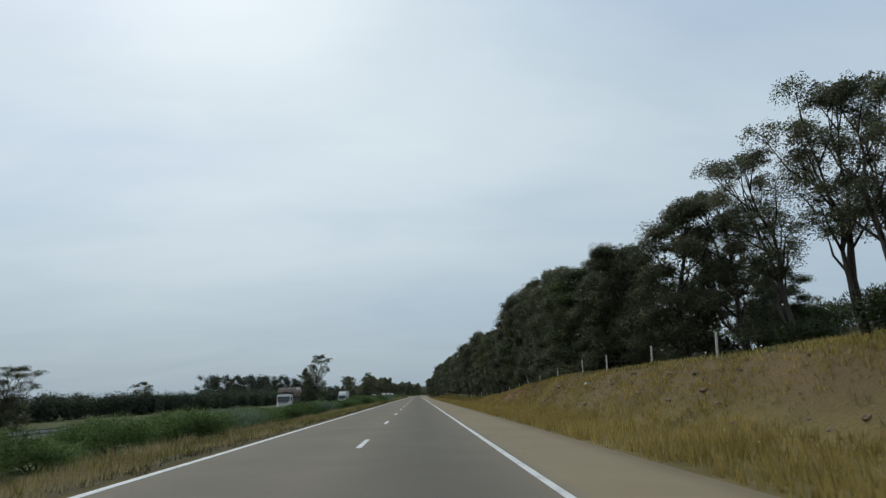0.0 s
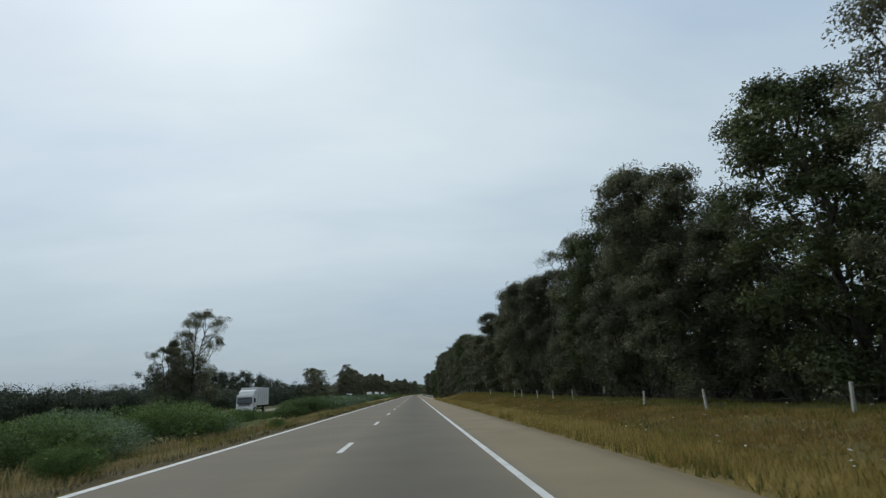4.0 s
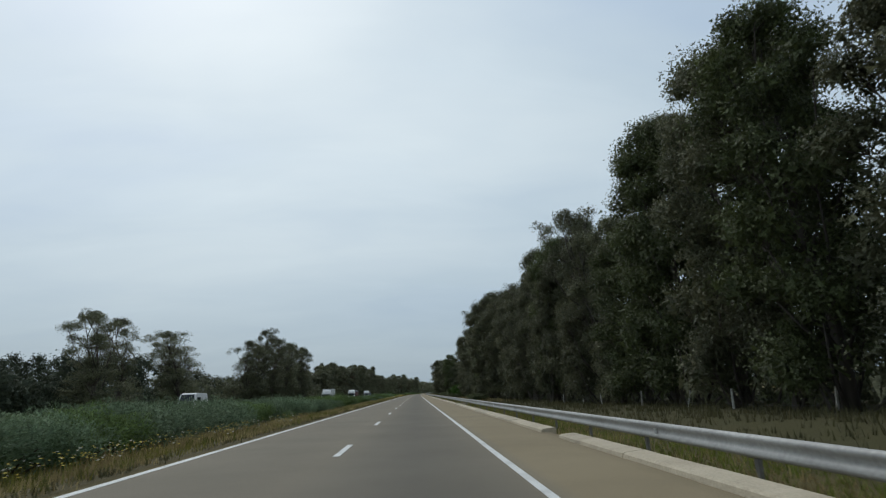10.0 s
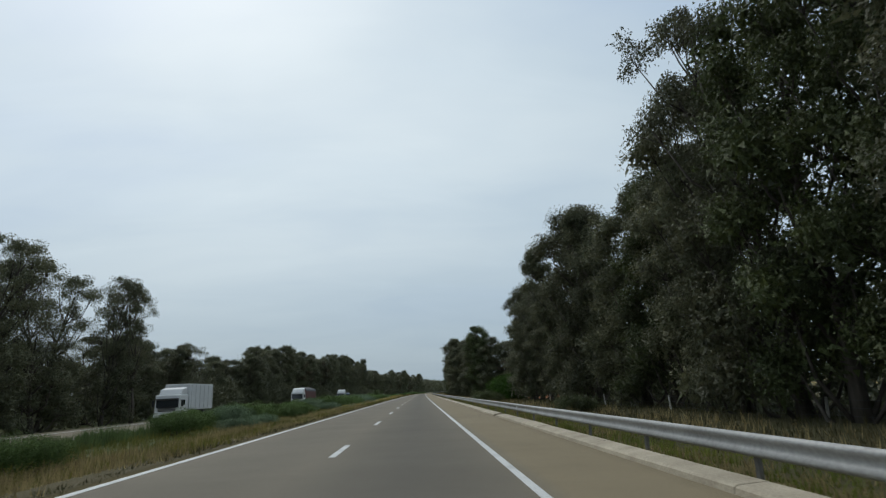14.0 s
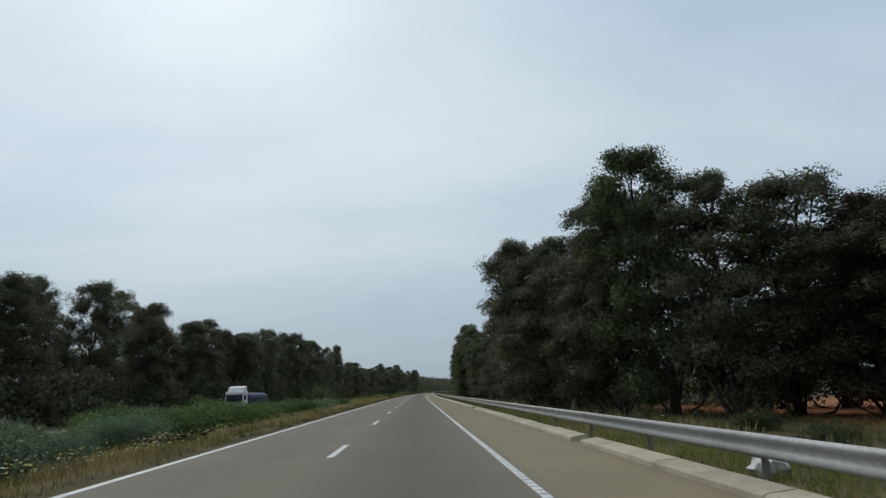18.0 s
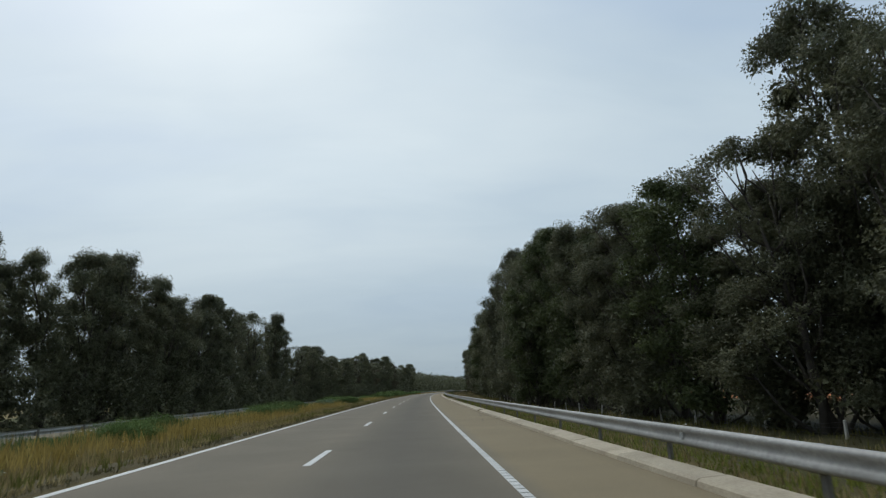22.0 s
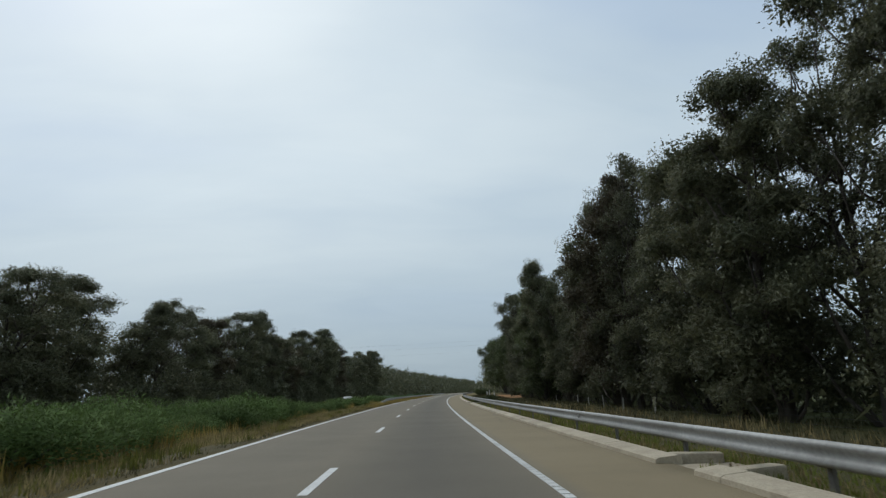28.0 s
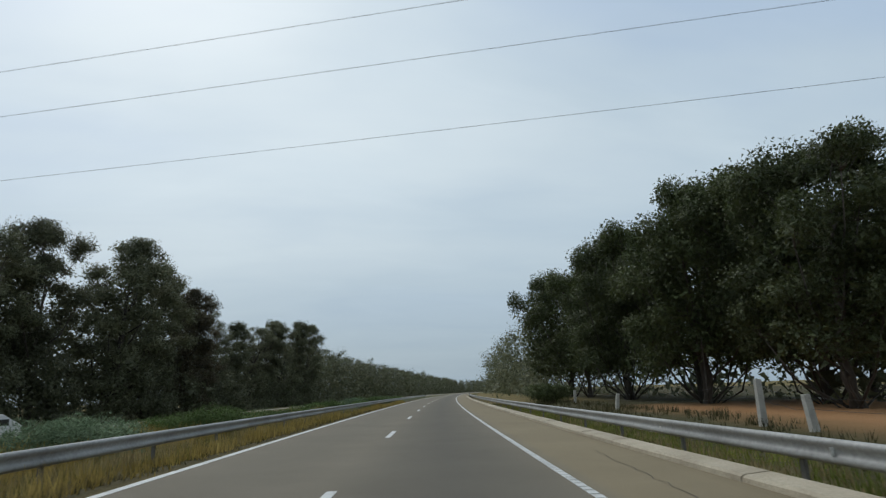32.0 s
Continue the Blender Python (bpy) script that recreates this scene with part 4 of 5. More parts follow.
def reeds(s0, s1, off, height):
    """A stand of giant reed: upright canes with long arching strap leaves."""
    r = np.random.default_rng(77)
    ob = new("giant_reed")
    canes, blades = Heap(), Heap()
    for _ in range(150):
        s_, o_ = r.uniform(s0, s1), off + r.normal(0, 0.7)
        p = road(s_, o_, ground_z(s_, o_) - 0.05)
        h = height * r.uniform(0.6, 1.05)
        lean = Vector((r.normal(0, 0.1) * h, r.normal(0, 0.1) * h, 0))
        canes.add(*tube([p, p + lean * 0.4 + Vector((0, 0, h * 0.5)), p + lean + Vector((0, 0, h))], (0.014, 0.011, 0.005), 4))
        for k in range(13):
            f = r.uniform(0.25, 1.0)
            root = p + lean * f + Vector((0, 0, h * f))
            a = r.uniform(0, 6.28)
            way, side = Vector((math.cos(a), math.sin(a), 0)), Vector((-math.sin(a), math.cos(a), 0))
            ln_, w = r.uniform(0.4, 0.75), r.uniform(0.018, 0.032)
            mid, tip = root + way * ln_ * 0.5 + Vector((0, 0, 0.3 * ln_)), root + way * ln_ + Vector((0, 0, -0.1 * ln_))
            blades.add([tuple(root - side * w * 0.6), tuple(root + side * w * 0.6), tuple(mid + side * w), tuple(mid - side * w), tuple(tip)], [(0, 1, 2, 3), (3, 2, 4)])
    for nm, heap, m in (("canes", canes, M_STEM), ("leaves", blades, M_SHRUB)):
        o = new(nm, heap.mesh(nm, m))
        o.parent = ob
    return tagged(ob, "stand of tall green reeds with arching strap leaves in the median", "reeds", "median shrubs")


reeds(553.0, 560.5, -12.0, 3.0)
bush = shrub("green_bush", 71, 6.2, 5.6, M_LEAF_BRIGHT, "large rounded bright green bush beyond the guard rail", 22, 700, 0.2, 0.04, "roadside bushes")
for s, off, k in ((466.5, 17.0, 0.88), (462.5, 17.6, 0.6)):
    set_at(bush, s, off, k, s, 0.2)
park(bush)
verge_bush = shrub("verge_bush", 72, 2.2, 1.2, M_LEAF_PALE, "low green bush on the verge beside the fence", 8, 300, 0.18, 0.018, "verge bushes")
for s, off, k in ((246, 7.6, 0.5), (253, 8.6, 0.65), (348, 10.5, 1.1), (352, 11.5, 1.25), (372, 12.5, 1.2), (400, 11, 1.2), (440, 10.0, 1.5), (443, 11.5, 1.3), (486, 13, 0.7), (492, 14.5, 0.8), (812, 8.2, 0.8), (815, 9.2, 1.0), (895, 11.0, 1.9), (899, 12.5, 1.7), (797.9, 6.42, 0.42), (798.6, 6.3, 0.34), (799.5, 7.5, 0.75), (802, 7.9, 0.6)):
    set_at(verge_bush, s, off, k, s, 0.1)
park(verge_bush)
hill_bush = shrub("hillside_bush", 73, 6.0, 2.6, M_LEAF_PALE, "spreading dark green bush on the bank behind the fence", 14, 520, 0.22, 0.035, "hillside bushes")
for s, off, k in ((20, 24, 1.0), (27, 27, 1.1), (34, 25, 0.9), (16, 30, 1.3), (40, 30, 1.2), (225, 30, 1.0), (231, 34, 1.2), (218, 38, 1.3), (238, 40, 1.2), (246, 42, 1.0)):
    set_at(hill_bush, s, off, k, s, 0.3)
park(hill_bush)


# ---- grass ----
def grass(name, seed, s0, s1, o0, o1, per_m2, height, mat, label, blades=6, width=0.016, fade=0.0, patch=0.0):
    """A sward of single-blade triangles in tufts."""
    r = np.random.default_rng(seed)
    n = int((s1 - s0) * (o1 - o0) * per_m2)
    ss, oo = r.uniform(s0, s1, n), r.uniform(o0, o1, n)
    if patch:
        keep = np.array([noise.noise(Vector((a * 0.16, b * 0.5, seed))) for a, b in zip(ss, oo)]) > r.uniform(-patch, patch, n) * 0.6 - (0.12 if patch > 0.45 else 0.28)
        ss, oo = ss[keep], oo[keep]
    n = len(ss)
    base = np.array([road(a, b, ground_z(a, b) - 0.03) for a, b in zip(ss, oo)])
    tall = np.array([height * (0.75 + 0.5 * noise.noise(Vector((a * 0.3, b * 0.6, 3.0 + seed)))) for a, b in zip(ss, oo)])
    base = np.repeat(base, blades, 0) + np.concatenate([r.normal(0, 0.09, (n * blades, 2)), np.zeros((n * blades, 1))], 1)
    tall = np.repeat(tall, blades) * r.uniform(0.55, 1.25, n * blades)
    a = r.uniform(0, 2 * math.pi, n * blades)
    side = np.stack([np.cos(a), np.sin(a), 0 * a], 1) * width * r.uniform(0.7, 1.4, (n * blades, 1))
    tip = base + np.stack([r.normal(0, 0.22, n * blades) * tall, r.normal(0, 0.22, n * blades) * tall, tall], 1)
    verts = np.stack([base - side, base + side, tip], 1).reshape(-1, 3)
    faces = np.arange(3 * n * blades).reshape(-1, 3)
    return tagged(new(name, mesh_of(name, verts, faces, mat)), label, "grass", kind="stuff")


grass("dry_grass_median", 81, 2, 330, -8.8, -5.9, 13, 0.52, M_DRY, "dry yellow grass along the median's edge", 6, 0.014, 0, 0.55)
grass("dry_grass_median", 109, 2, 900, -6.2, -4.2, 22, 0.26, M_DRY, "short dry grass beside the asphalt", 6, 0.012, 0, 0.5)
grass("dry_grass_median", 82, 330, 900, -8.8, -5.9, 13, 0.54, M_DRY, "dry yellow grass along the median's edge", 6, 0.015, 0, 0.55)
grass("dry_grass_median", 93, 560, 900, -12.8, -8.0, 6, 0.95, M_STRAW, "tall dry grass in the median", 6, 0.028)
grass("green_grass_median", 83, 2, 900, -12.0, -6.2, 1.4, 0.34, M_GREEN, "green grass between the median shrubs", 7, 0.014)
grass("green_grass_median", 110, 345, 440, -12.6, -7.6, 5, 0.5, M_GREEN, "rank green grass between the median shrubs", 7, 0.014)
grass("tall_herbs_median", 103, 2, 545, -16.6, -12.4, 7.0, 0.85, M_HERB, "tall green herbs along the far edge of the median", 9, 0.02)
grass("tall_herbs_median", 104, 545, 735, -16.6, -12.8, 6.0, 0.85, M_HERB, "low green herbs along the far edge of the median", 8, 0.02)
grass("tall_herbs_median", 105, 735, 900, -16.6, -12.4, 6.0, 0.95, M_HERB, "tall green herbs along the far edge of the median", 8, 0.02)
grass("dry_grass_verge", 84, 2, 92, 6.2, 10.4, 12, 0.5, M_STRAW, "tall dry yellow grass on the verge", 6, 0.017)
grass("dry_grass_verge", 106, 92, 248, 6.2, 9.0, 22, 0.4, M_STRAW, "tufts of tall dry grass along the shoulder", 6, 0.015, 0, 0.35)
grass("short_turf_verge", 107, 92, 262, 7.0, 15.0, 42, 0.2, M_TURF, "short withered orange-brown turf on the verge", 4, 0.02)
grass("green_tufts_verge", 108, 92, 248, 6.2, 9.6, 11, 0.3, M_GREEN, "green tufts along the shoulder", 6, 0.016, 0, 0.8)
grass("dry_grass_verge", 85, 2, 92, 9.8, 14.6, 20, 0.30, M_STRAW, "short dry grass on the bank", 5, 0.022, 0, 0.44)
grass("brown_grass_bank", 100, 2, 100, 10.4, 13.8, 12, 0.26, M_DRY, "brown withered grass on the bank", 5, 0.02, 0, 0.8)
grass("green_grass_verge", 86, 2, 262, 12.8, 19, 7, 0.32, M_GREEN, "green grass along the fence", 6, 0.02)
grass("green_grass_verge", 87, 90, 262, 8.6, 13.4, 4, 0.3, M_GREEN, "patchy green grass on the verge", 6, 0.024, 0, 0.8)
grass("dry_grass_rail", 88, 248, 900, 6.25, 8.2, 9, 0.24, M_DRY, "short dry grass beneath the guard rail", 5, 0.016)
grass("green_grass_rail", 89, 248, 900, 6.22, 8.6, 12, 0.24, M_LUSH, "green grass behind the guard rail", 5, 0.017)
grass("dry_grass_tall", 90, 340, 790, 9.0, 15, 2.0, 0.6, M_DRY, "tall pale dry grass stems before the trees", 5, 0.022, 0, 0.8)


grass("dry_grass_rail", 97, 796, 930, -4.85, -4.14, 22, 0.5, M_STRAW, "dry grass at the foot of the median rail", 6, 0.016)
grass("green_grass_strip", 96, 2, 900, -8.8, -4.3, 4.5, 0.4, M_GREEN, "green tufts among the dry grass of the median", 6, 0.017, 0, 0.8)
# brownish half-dead grass; its colour is darkened further to hold the tree shade
M_RANK_SHADED = material("shade_toned_half_dead_grass", [(0.05, 0.052, 0.02), (0.085, 0.08, 0.034), (0.14, 0.115, 0.055)], 0.85, 0.4, 2.0, 0.0, coords="World", island=0.4, leaf=0.3)
grass("rank_undergrowth", 94, 256, 455, 8.4, 19.5, 4, 0.36, M_RANK_SHADED, "rank half-dead grass under the edge of the trees, darkened for their shade", 5, 0.02, 0, 0.9)
grass("rank_undergrowth", 98, 735, 828, 8.4, 19.5, 4, 0.36, M_RANK_SHADED, "rank half-dead grass under the edge of the trees, darkened for their shade", 5, 0.02, 0, 0.9)
grass("rank_undergrowth", 101, 828, 900, 8.2, 13.4, 5, 0.4, M_RANK_SHADED, "rank half-dead grass beside the sandy clearing", 5, 0.02, 0, 0.9)
grass("green_grass_undergrowth", 99, 455, 735, 8.6, 19.5, 3.0, 0.36, M_GREEN, "rank grass under the edge of the trees", 5, 0.02, 0, 0.9)
grass("dry_stems_undergrowth", 95, 256, 828, 12.0, 20.5, 1.2, 0.6, M_RANK_SHADED, "dry brown stems under the edge of the trees", 5, 0.018, 0, 0.9)


def flowers(name, seed, spans, mat, label, size=0.035):
    r = np.random.default_rng(seed)
    heap = Heap()
    for s0, s1, o0, o1, n in spans:
        for _ in range(n):
            s_, o_ = r.uniform(s0, s1), r.uniform(o0, o1)
            if noise.noise(Vector((s_ * 0.3, o_ * 0.8, seed))) < -0.05:
                continue
            p = np.array(road(s_, o_, ground_z(s_, o_) + r.uniform(0.22, 0.6)))
            k = size * r.uniform(0.7, 1.3)
            ring = [p + (k * math.cos(a), k * math.sin(a), r.normal(0, 0.008)) for a in np.arange(5) * 1.2566]
            heap.add([p + (0, 0, 0.012), *ring], [(0, i + 1, (i + 1) % 5 + 1) for i in range(5)])
    return tagged(new(name, heap.mesh(name, mat)), label, "flowers", kind="stuff")


# grass strip whose dark colour carries the low shadow along the asphalt
grass("rank_grass_edge", 102, 2, 900, -4.5, -4.08, 14, 0.2, M_RANK_SHADED, "short half-dead grass at the asphalt's edge, darkened for the low shadow there", 5, 0.014)
flowers("yellow_flowers", 91, ((60, 190, -8.0, -4.6, 500), (190, 300, -8.2, -4.8, 2600), (430, 540, -8.6, -4.5, 2600), (236, 262, 7, 10, 90), (190, 236, 8, 15, 120)), M_YELLOW, "small yellow wild flowers in the dry grass")
flowers("white_flowers", 92, ((0, 90, 8, 13, 90), (90, 248, 6.4, 13, 700), (245, 258, 7, 9, 60), (190, 300, -8.6, -4.6, 1300), (430, 545, -8.6, -4.6, 1200), (545, 700, -8, -4.6, 220), (340, 600, 6.4, 9, 260), (600, 860, 6.4, 9, 160)), M_WHITE_PETAL, "small white wild flowers in the grass", 0.03)


def clods(name, seed, spans, mat, label):
    """Stones and clods of earth, half sunk."""
    r = np.random.default_rng(seed)
    heap = Heap()
    for s0, s1, o0, o1, n, size in spans:
        for _ in range(n):
            s_, o_ = r.uniform(s0, s1), r.uniform(o0, o1)
            k = size * r.uniform(0.35, 1.0) ** 1.5
            v = ICO_V[:, :] * np.array((k * r.uniform(0.8, 1.6), k * r.uniform(0.8, 1.6), k * r.uniform(0.4, 0.8))) * r.uniform(0.7, 1.25, (len(ICO_V), 1))
            heap.add(v + np.array(road(s_, o_, ground_z(s_, o_))), ICO_F)
    return tagged(new(name, heap.mesh(name, mat)), label, "stones", kind="stuff")


M_CLOD = material("earth_clods", [(0.10, 0.075, 0.05), (0.17, 0.115, 0.07), (0.22, 0.19, 0.16)], 0.95, 1.5, 12.0, 0.8, 0.03, coords="World", island=0.35)
clods("earth_clods", 95, ((4, 62, 10.2, 13.2, 110, 0.2), (60, 96, 10.0, 13.0, 60, 0.14), (240, 262, 6.3, 7.2, 30, 0.12)), M_CLOD, "weathered grey-brown clods and stones on the bank")


# ---- guard rails and kerb ----
WAVE = ((0.0, 0.0), (0.028, 0.018), (0.055, 0.062), (0.018, 0.105), (0.0, 0.155), (0.018, 0.205), (0.055, 0.248), (0.028, 0.292), (0.0, 0.31))


def guard_rail(label, s0, s1, off, foot, side, step=4.0, reflect=6, low_start=False, ramp_steps=2.6):
    """A corrugated steel rail on posts; side is +1 when its face looks towards smaller offsets."""
    rail = tagged(new("guard_rail"), label, "guard rail")
    n = int(round((s1 - s0) / step))
    for i in range(n):
        a, b = s0 + i * step, s0 + (i + 1) * step
        verts, faces = [], []
        m = len(WAVE)
        for s_ in np.linspace(a - 0.14, b + 0.14, 4):
            drop = 0.62 * (1 - soft(s0, s0 + ramp_steps * step, s_)) if low_start else 0.0
            wob = 0.006 * noise.noise(Vector((s_ * 0.35, off, 5.0)))
            lap = 0.004 * (i % 2)
            for back in (0.0, 0.004):
                for d, h in WAVE:
                    verts.append(tuple(road(s_, off - side * (d + lap - back) + wob, foot + 0.30 + h - drop + 0.5 * wob)))
        for k in range(3):
            for j in range(m - 1):
                p, q = k * 2 * m + j, (k + 1) * 2 * m + j
                faces += [(p, p + 1, q + 1, q), (p + m, q + m, q + m + 1, p + m + 1)]
            p, q = k * 2 * m, (k + 1) * 2 * m
            faces += [(p, q, q + m, p + m), (p + m - 1, p + 2 * m - 1, q + 2 * m - 1, q + m - 1)]
        ob = new("rail_section", mesh_of("rail_section", verts, faces, M_STEEL, True))
        ob.parent = rail
    bm = bmesh.new()
    box(bm, (0, 0, 0), (0.055, 0.1, 1.0))
    box(bm, (-0.075 * side, 0, 0.30), (0.10, 0.16, 0.2))
    post = part("rail_post", bm, M_RUST, rail)
    bm = bmesh.new()
    box(bm, (0, 0, 0), (0.05, 0.02, 0.11), 0.012)
    mark = part("reflector", bm, M_REFLECTOR, rail, "small white half-round reflector")
    for i in range(n + 1):
        s_ = s0 + i * step
        drop = 0.62 * (1 - soft(s0, s0 + ramp_steps * step, s_)) if low_start else 0.0
        o = post.copy()
        scene.collection.objects.link(o)
        o.matrix_world = Matrix.Translation(road(s_, off + side * 0.13, foot + 0.09 - drop)) @ Matrix.Rotation(-radians(heading(s_)), 4, "Z")
        if reflect and i % reflect == 3:
            o = mark.copy()
            scene.collection.objects.link(o)
            o.matrix_world = Matrix.Translation(road(s_ - 0.9, off - side * 0.035, foot + 0.455)) @ Matrix.Rotation(-radians(heading(s_)), 4, "Z")
    bpy.data.objects.remove(post)
    bpy.data.objects.remove(mark)
    return rail


guard_rail("galvanised steel corrugated guard rail along the shoulder", 262.0, 1062.0, 6.45, 0.0, 1, low_start=False)
# the rail's run-out, bent away from the road and down
guard_rail("sloping end of the steel guard rail in the grass", 250.0, 262.0, 6.55, 0.0, 1, reflect=0, low_start=True)
guard_rail("galvanised steel guard rail at the median's edge", 800.0, 1000.0, -5.0, 0.04, -1, reflect=0, low_start=True, ramp_steps=6.0)
for a, b in ((20, 100), (300, 340), (570, 700), (716, 800)):
    guard_rail("galvanised steel guard rail beside the opposite carriageway", a, b, -16.6, -0.36, 1, reflect=0)

kerb = tagged(new("kerb"), "pale concrete kerb along the hard shoulder", "kerb", kind="structure")
GAPS = ((278.0, 280.2), (321.4, 323.2), (465.6, 466.6), (469.0, 470.6), (484, 484.8), (510.4, 512.0), (564.0, 565.2), (654.4, 656.4), (743.8, 745.2), (797.0, 799.0), (700, 701), (610, 610.6), (395, 396), (425, 425.7), (354.4, 355.0))
s, i = 234.0, 0
while s < 1000:
    e = s + 3.0
    for g0, g1 in GAPS:
        if s < g0 < e:
            e = g0
        if g0 <= s < g1:
            s = g1
            e = s + 3.0
    if e - s > 0.25:
        verts, faces = [], []
        jit = rng.normal(0, 0.006, 3)
        prof = ((5.66, -0.08), (5.69, 0.07), (5.74, 0.10), (6.10, 0.13), (6.14, 0.11), (6.15, -0.1))
        for s_ in np.linspace(s + 0.012, e - 0.012, 3):
            for o, z in prof:
                verts.append(tuple(road(s_, o + jit[0] + 0.01 * noise.noise(Vector((s_ * 2.1, o * 4, 0))), z + jit[1] * 0.6 + 0.012 * noise.noise(Vector((s_ * 1.7, o * 5, 3))))))
        for k in range(2):
            faces += [(6 * k + j, 6 * k + j + 1, 6 * k + 7 + j, 6 * k + 6 + j) for j in range(5)]
        faces += [tuple(range(5, -1, -1)), tuple(range(12, 18))]
        ob = new("kerb_stone", mesh_of("kerb_stone", verts, faces, M_CONCRETE))
        ob.parent = kerb
    s = e
# paved chutes that lead water through the kerb's gaps
for g0, g1 in ((321.4, 323.2), (654.4, 656.4), (743.8, 745.2), (797.0, 799.0)):
    chute = tagged(new("drain_chute"), "rough concrete drain chute through the kerb", "drain chute", "drain chutes")
    for a, b, skew in ((g0 - 0.5, g0 - 0.05, 0.35), (g1 + 0.05, g1 + 0.5, -0.35)):
        bm = bmesh.new()
        box(bm, (0, 0, 0), (0.9, 0.3, 0.26), 0.04)
        ob = part("chute_wall", bm, M_CONCRETE, chute)
        ob.matrix_world = Matrix.Translation(road((a + b) / 2, 6.5, 0.0)) @ Matrix.Rotation(-radians(heading(a)) + skew, 4, "Z")
    bm = bmesh.new()
    box(bm, (0, 0, 0), (1.1, 1.5, 0.08), 0.02)
    ob = part("chute_floor", bm, M_CONCRETE, chute)
    ob.matrix_world = Matrix.Translation(road((g0 + g1) / 2, 6.5, -0.07)) @ Matrix.Rotation(-radians(heading(g0)), 4, "Z")


# ---- fence ----
def fence(label, posts, wires=3, thick=0.075):
    """Slim concrete posts with sagging wires. posts: along, across, height."""
    f = tagged(new("wire_fence"), label, "fence", "roadside fences")
    r = np.random.default_rng(int(posts[0][0]) + 5)
    tops = []
    for s_, o_, h in posts:
        z = ground_z(s_, o_)
        bm = bmesh.new()
        box(bm, (0, 0, h / 2 - 0.2), (thick * 1.3, thick * 1.3, h + 0.4), 0.012)
        for v in bm.verts:
            k = 1.0 - 0.2 * max(0, v.co.z) / h
            v.co.x *= k
            v.co.y *= k
        ob = part("fence_post", bm, M_POST, f)
        tilt = Matrix.Rotation(r.normal(0, 0.07), 4, "X") @ Matrix.Rotation(r.normal(0, 0.07), 4, "Y")
        ob.matrix_world = Matrix.Translation(road(s_, o_, z)) @ Matrix.Rotation(-radians(heading(s_)), 4, "Z") @ tilt
        tops.append((ob.matrix_world, h))
    for k in range(wires):
        heap = Heap()
        for (ma, ha), (mb, hb) in zip(tops, tops[1:]):
            a, b = ma @ Vector((0, 0, ha * (0.9 - 0.3 * k))), mb @ Vector((0, 0, hb * (0.9 - 0.3 * k)))
            pts = [a.lerp(b, u) - Vector((0, 0, 0.16 * (u - u * u) * 4 * (0.4 + 0.6 * r.uniform()))) for u in (0, 0.25, 0.5, 0.75, 1)]
            heap.add(*tube(pts, [0.006] * 5, 3))
        ob = new("fence_wire", heap.mesh("fence_wire", M_WIRE))
        ob.parent = f
    return f


FENCE = "slim pale concrete fence posts with slack wires"
fence(FENCE, [(s_ + rng.normal(0, 0.4), 17.4 + rng.normal(0, 0.1) - 3.4 * soft(-5, -25, -s_), 0.86 + 0.3 * (1 - soft(40, 70, s_)) + rng.normal(0, 0.06)) for s_ in np.arange(8.5, 276, 7.05) if s_ < 60 or rng.uniform() < 0.75])
fence(FENCE, [(s_ + rng.normal(0, 0.4), 17.6 + rng.normal(0, 0.15), 0.95) for s_ in np.arange(283, 445, 7.0) if rng.uniform() < 0.65])
fence(FENCE, [(s_ + rng.normal(0, 0.4), 17.2 - 0.9 * soft(600, 640, s_) + rng.normal(0, 0.12), 0.78 + rng.normal(0, 0.07)) for s_ in np.arange(560, 810, 5.2) if s_ < 690 or rng.uniform() < 0.5])
fence("thick leaning concrete fence posts with slack wires", [(851.0, 12.5, 1.1), (858.2, 12.0, 1.0), (860.8, 12.0, 1.5), (877.1, 12.2, 0.9), (890, 12.6, 1.0)], 2, 0.17)


# ---- vehicles on the opposite carriageway ----
def place_vehicle(ob, s, off):
    """Stand it on the opposite carriageway, its front towards smaller s."""
    ob.matrix_world = Matrix.Translation(road(s, off, -0.5)) @ Matrix.Rotation(-radians(heading(s)), 4, "Z")
    return ob


def wheel(parent, x, y, r=0.5, w=0.32):
    bm = bmesh.new()
    drum(bm, (x, y, r), r, w, "X", 24)
    bmesh.ops.bevel(bm, geom=[e for e in bm.edges if len(e.link_faces) == 2 and any(len(f.verts) > 4 for f in e.link_faces)], offset=0.05, segments=2, affect="EDGES")
    t = part("wheel", bm, M_BLACK, parent)
    bm = bmesh.new()
    drum(bm, (x + (0.02 if x > 0 else -0.02), y, r), r * 0.55, w, "X", 16)
    part("rim", bm, M_RIM, t, "grey steel rim")


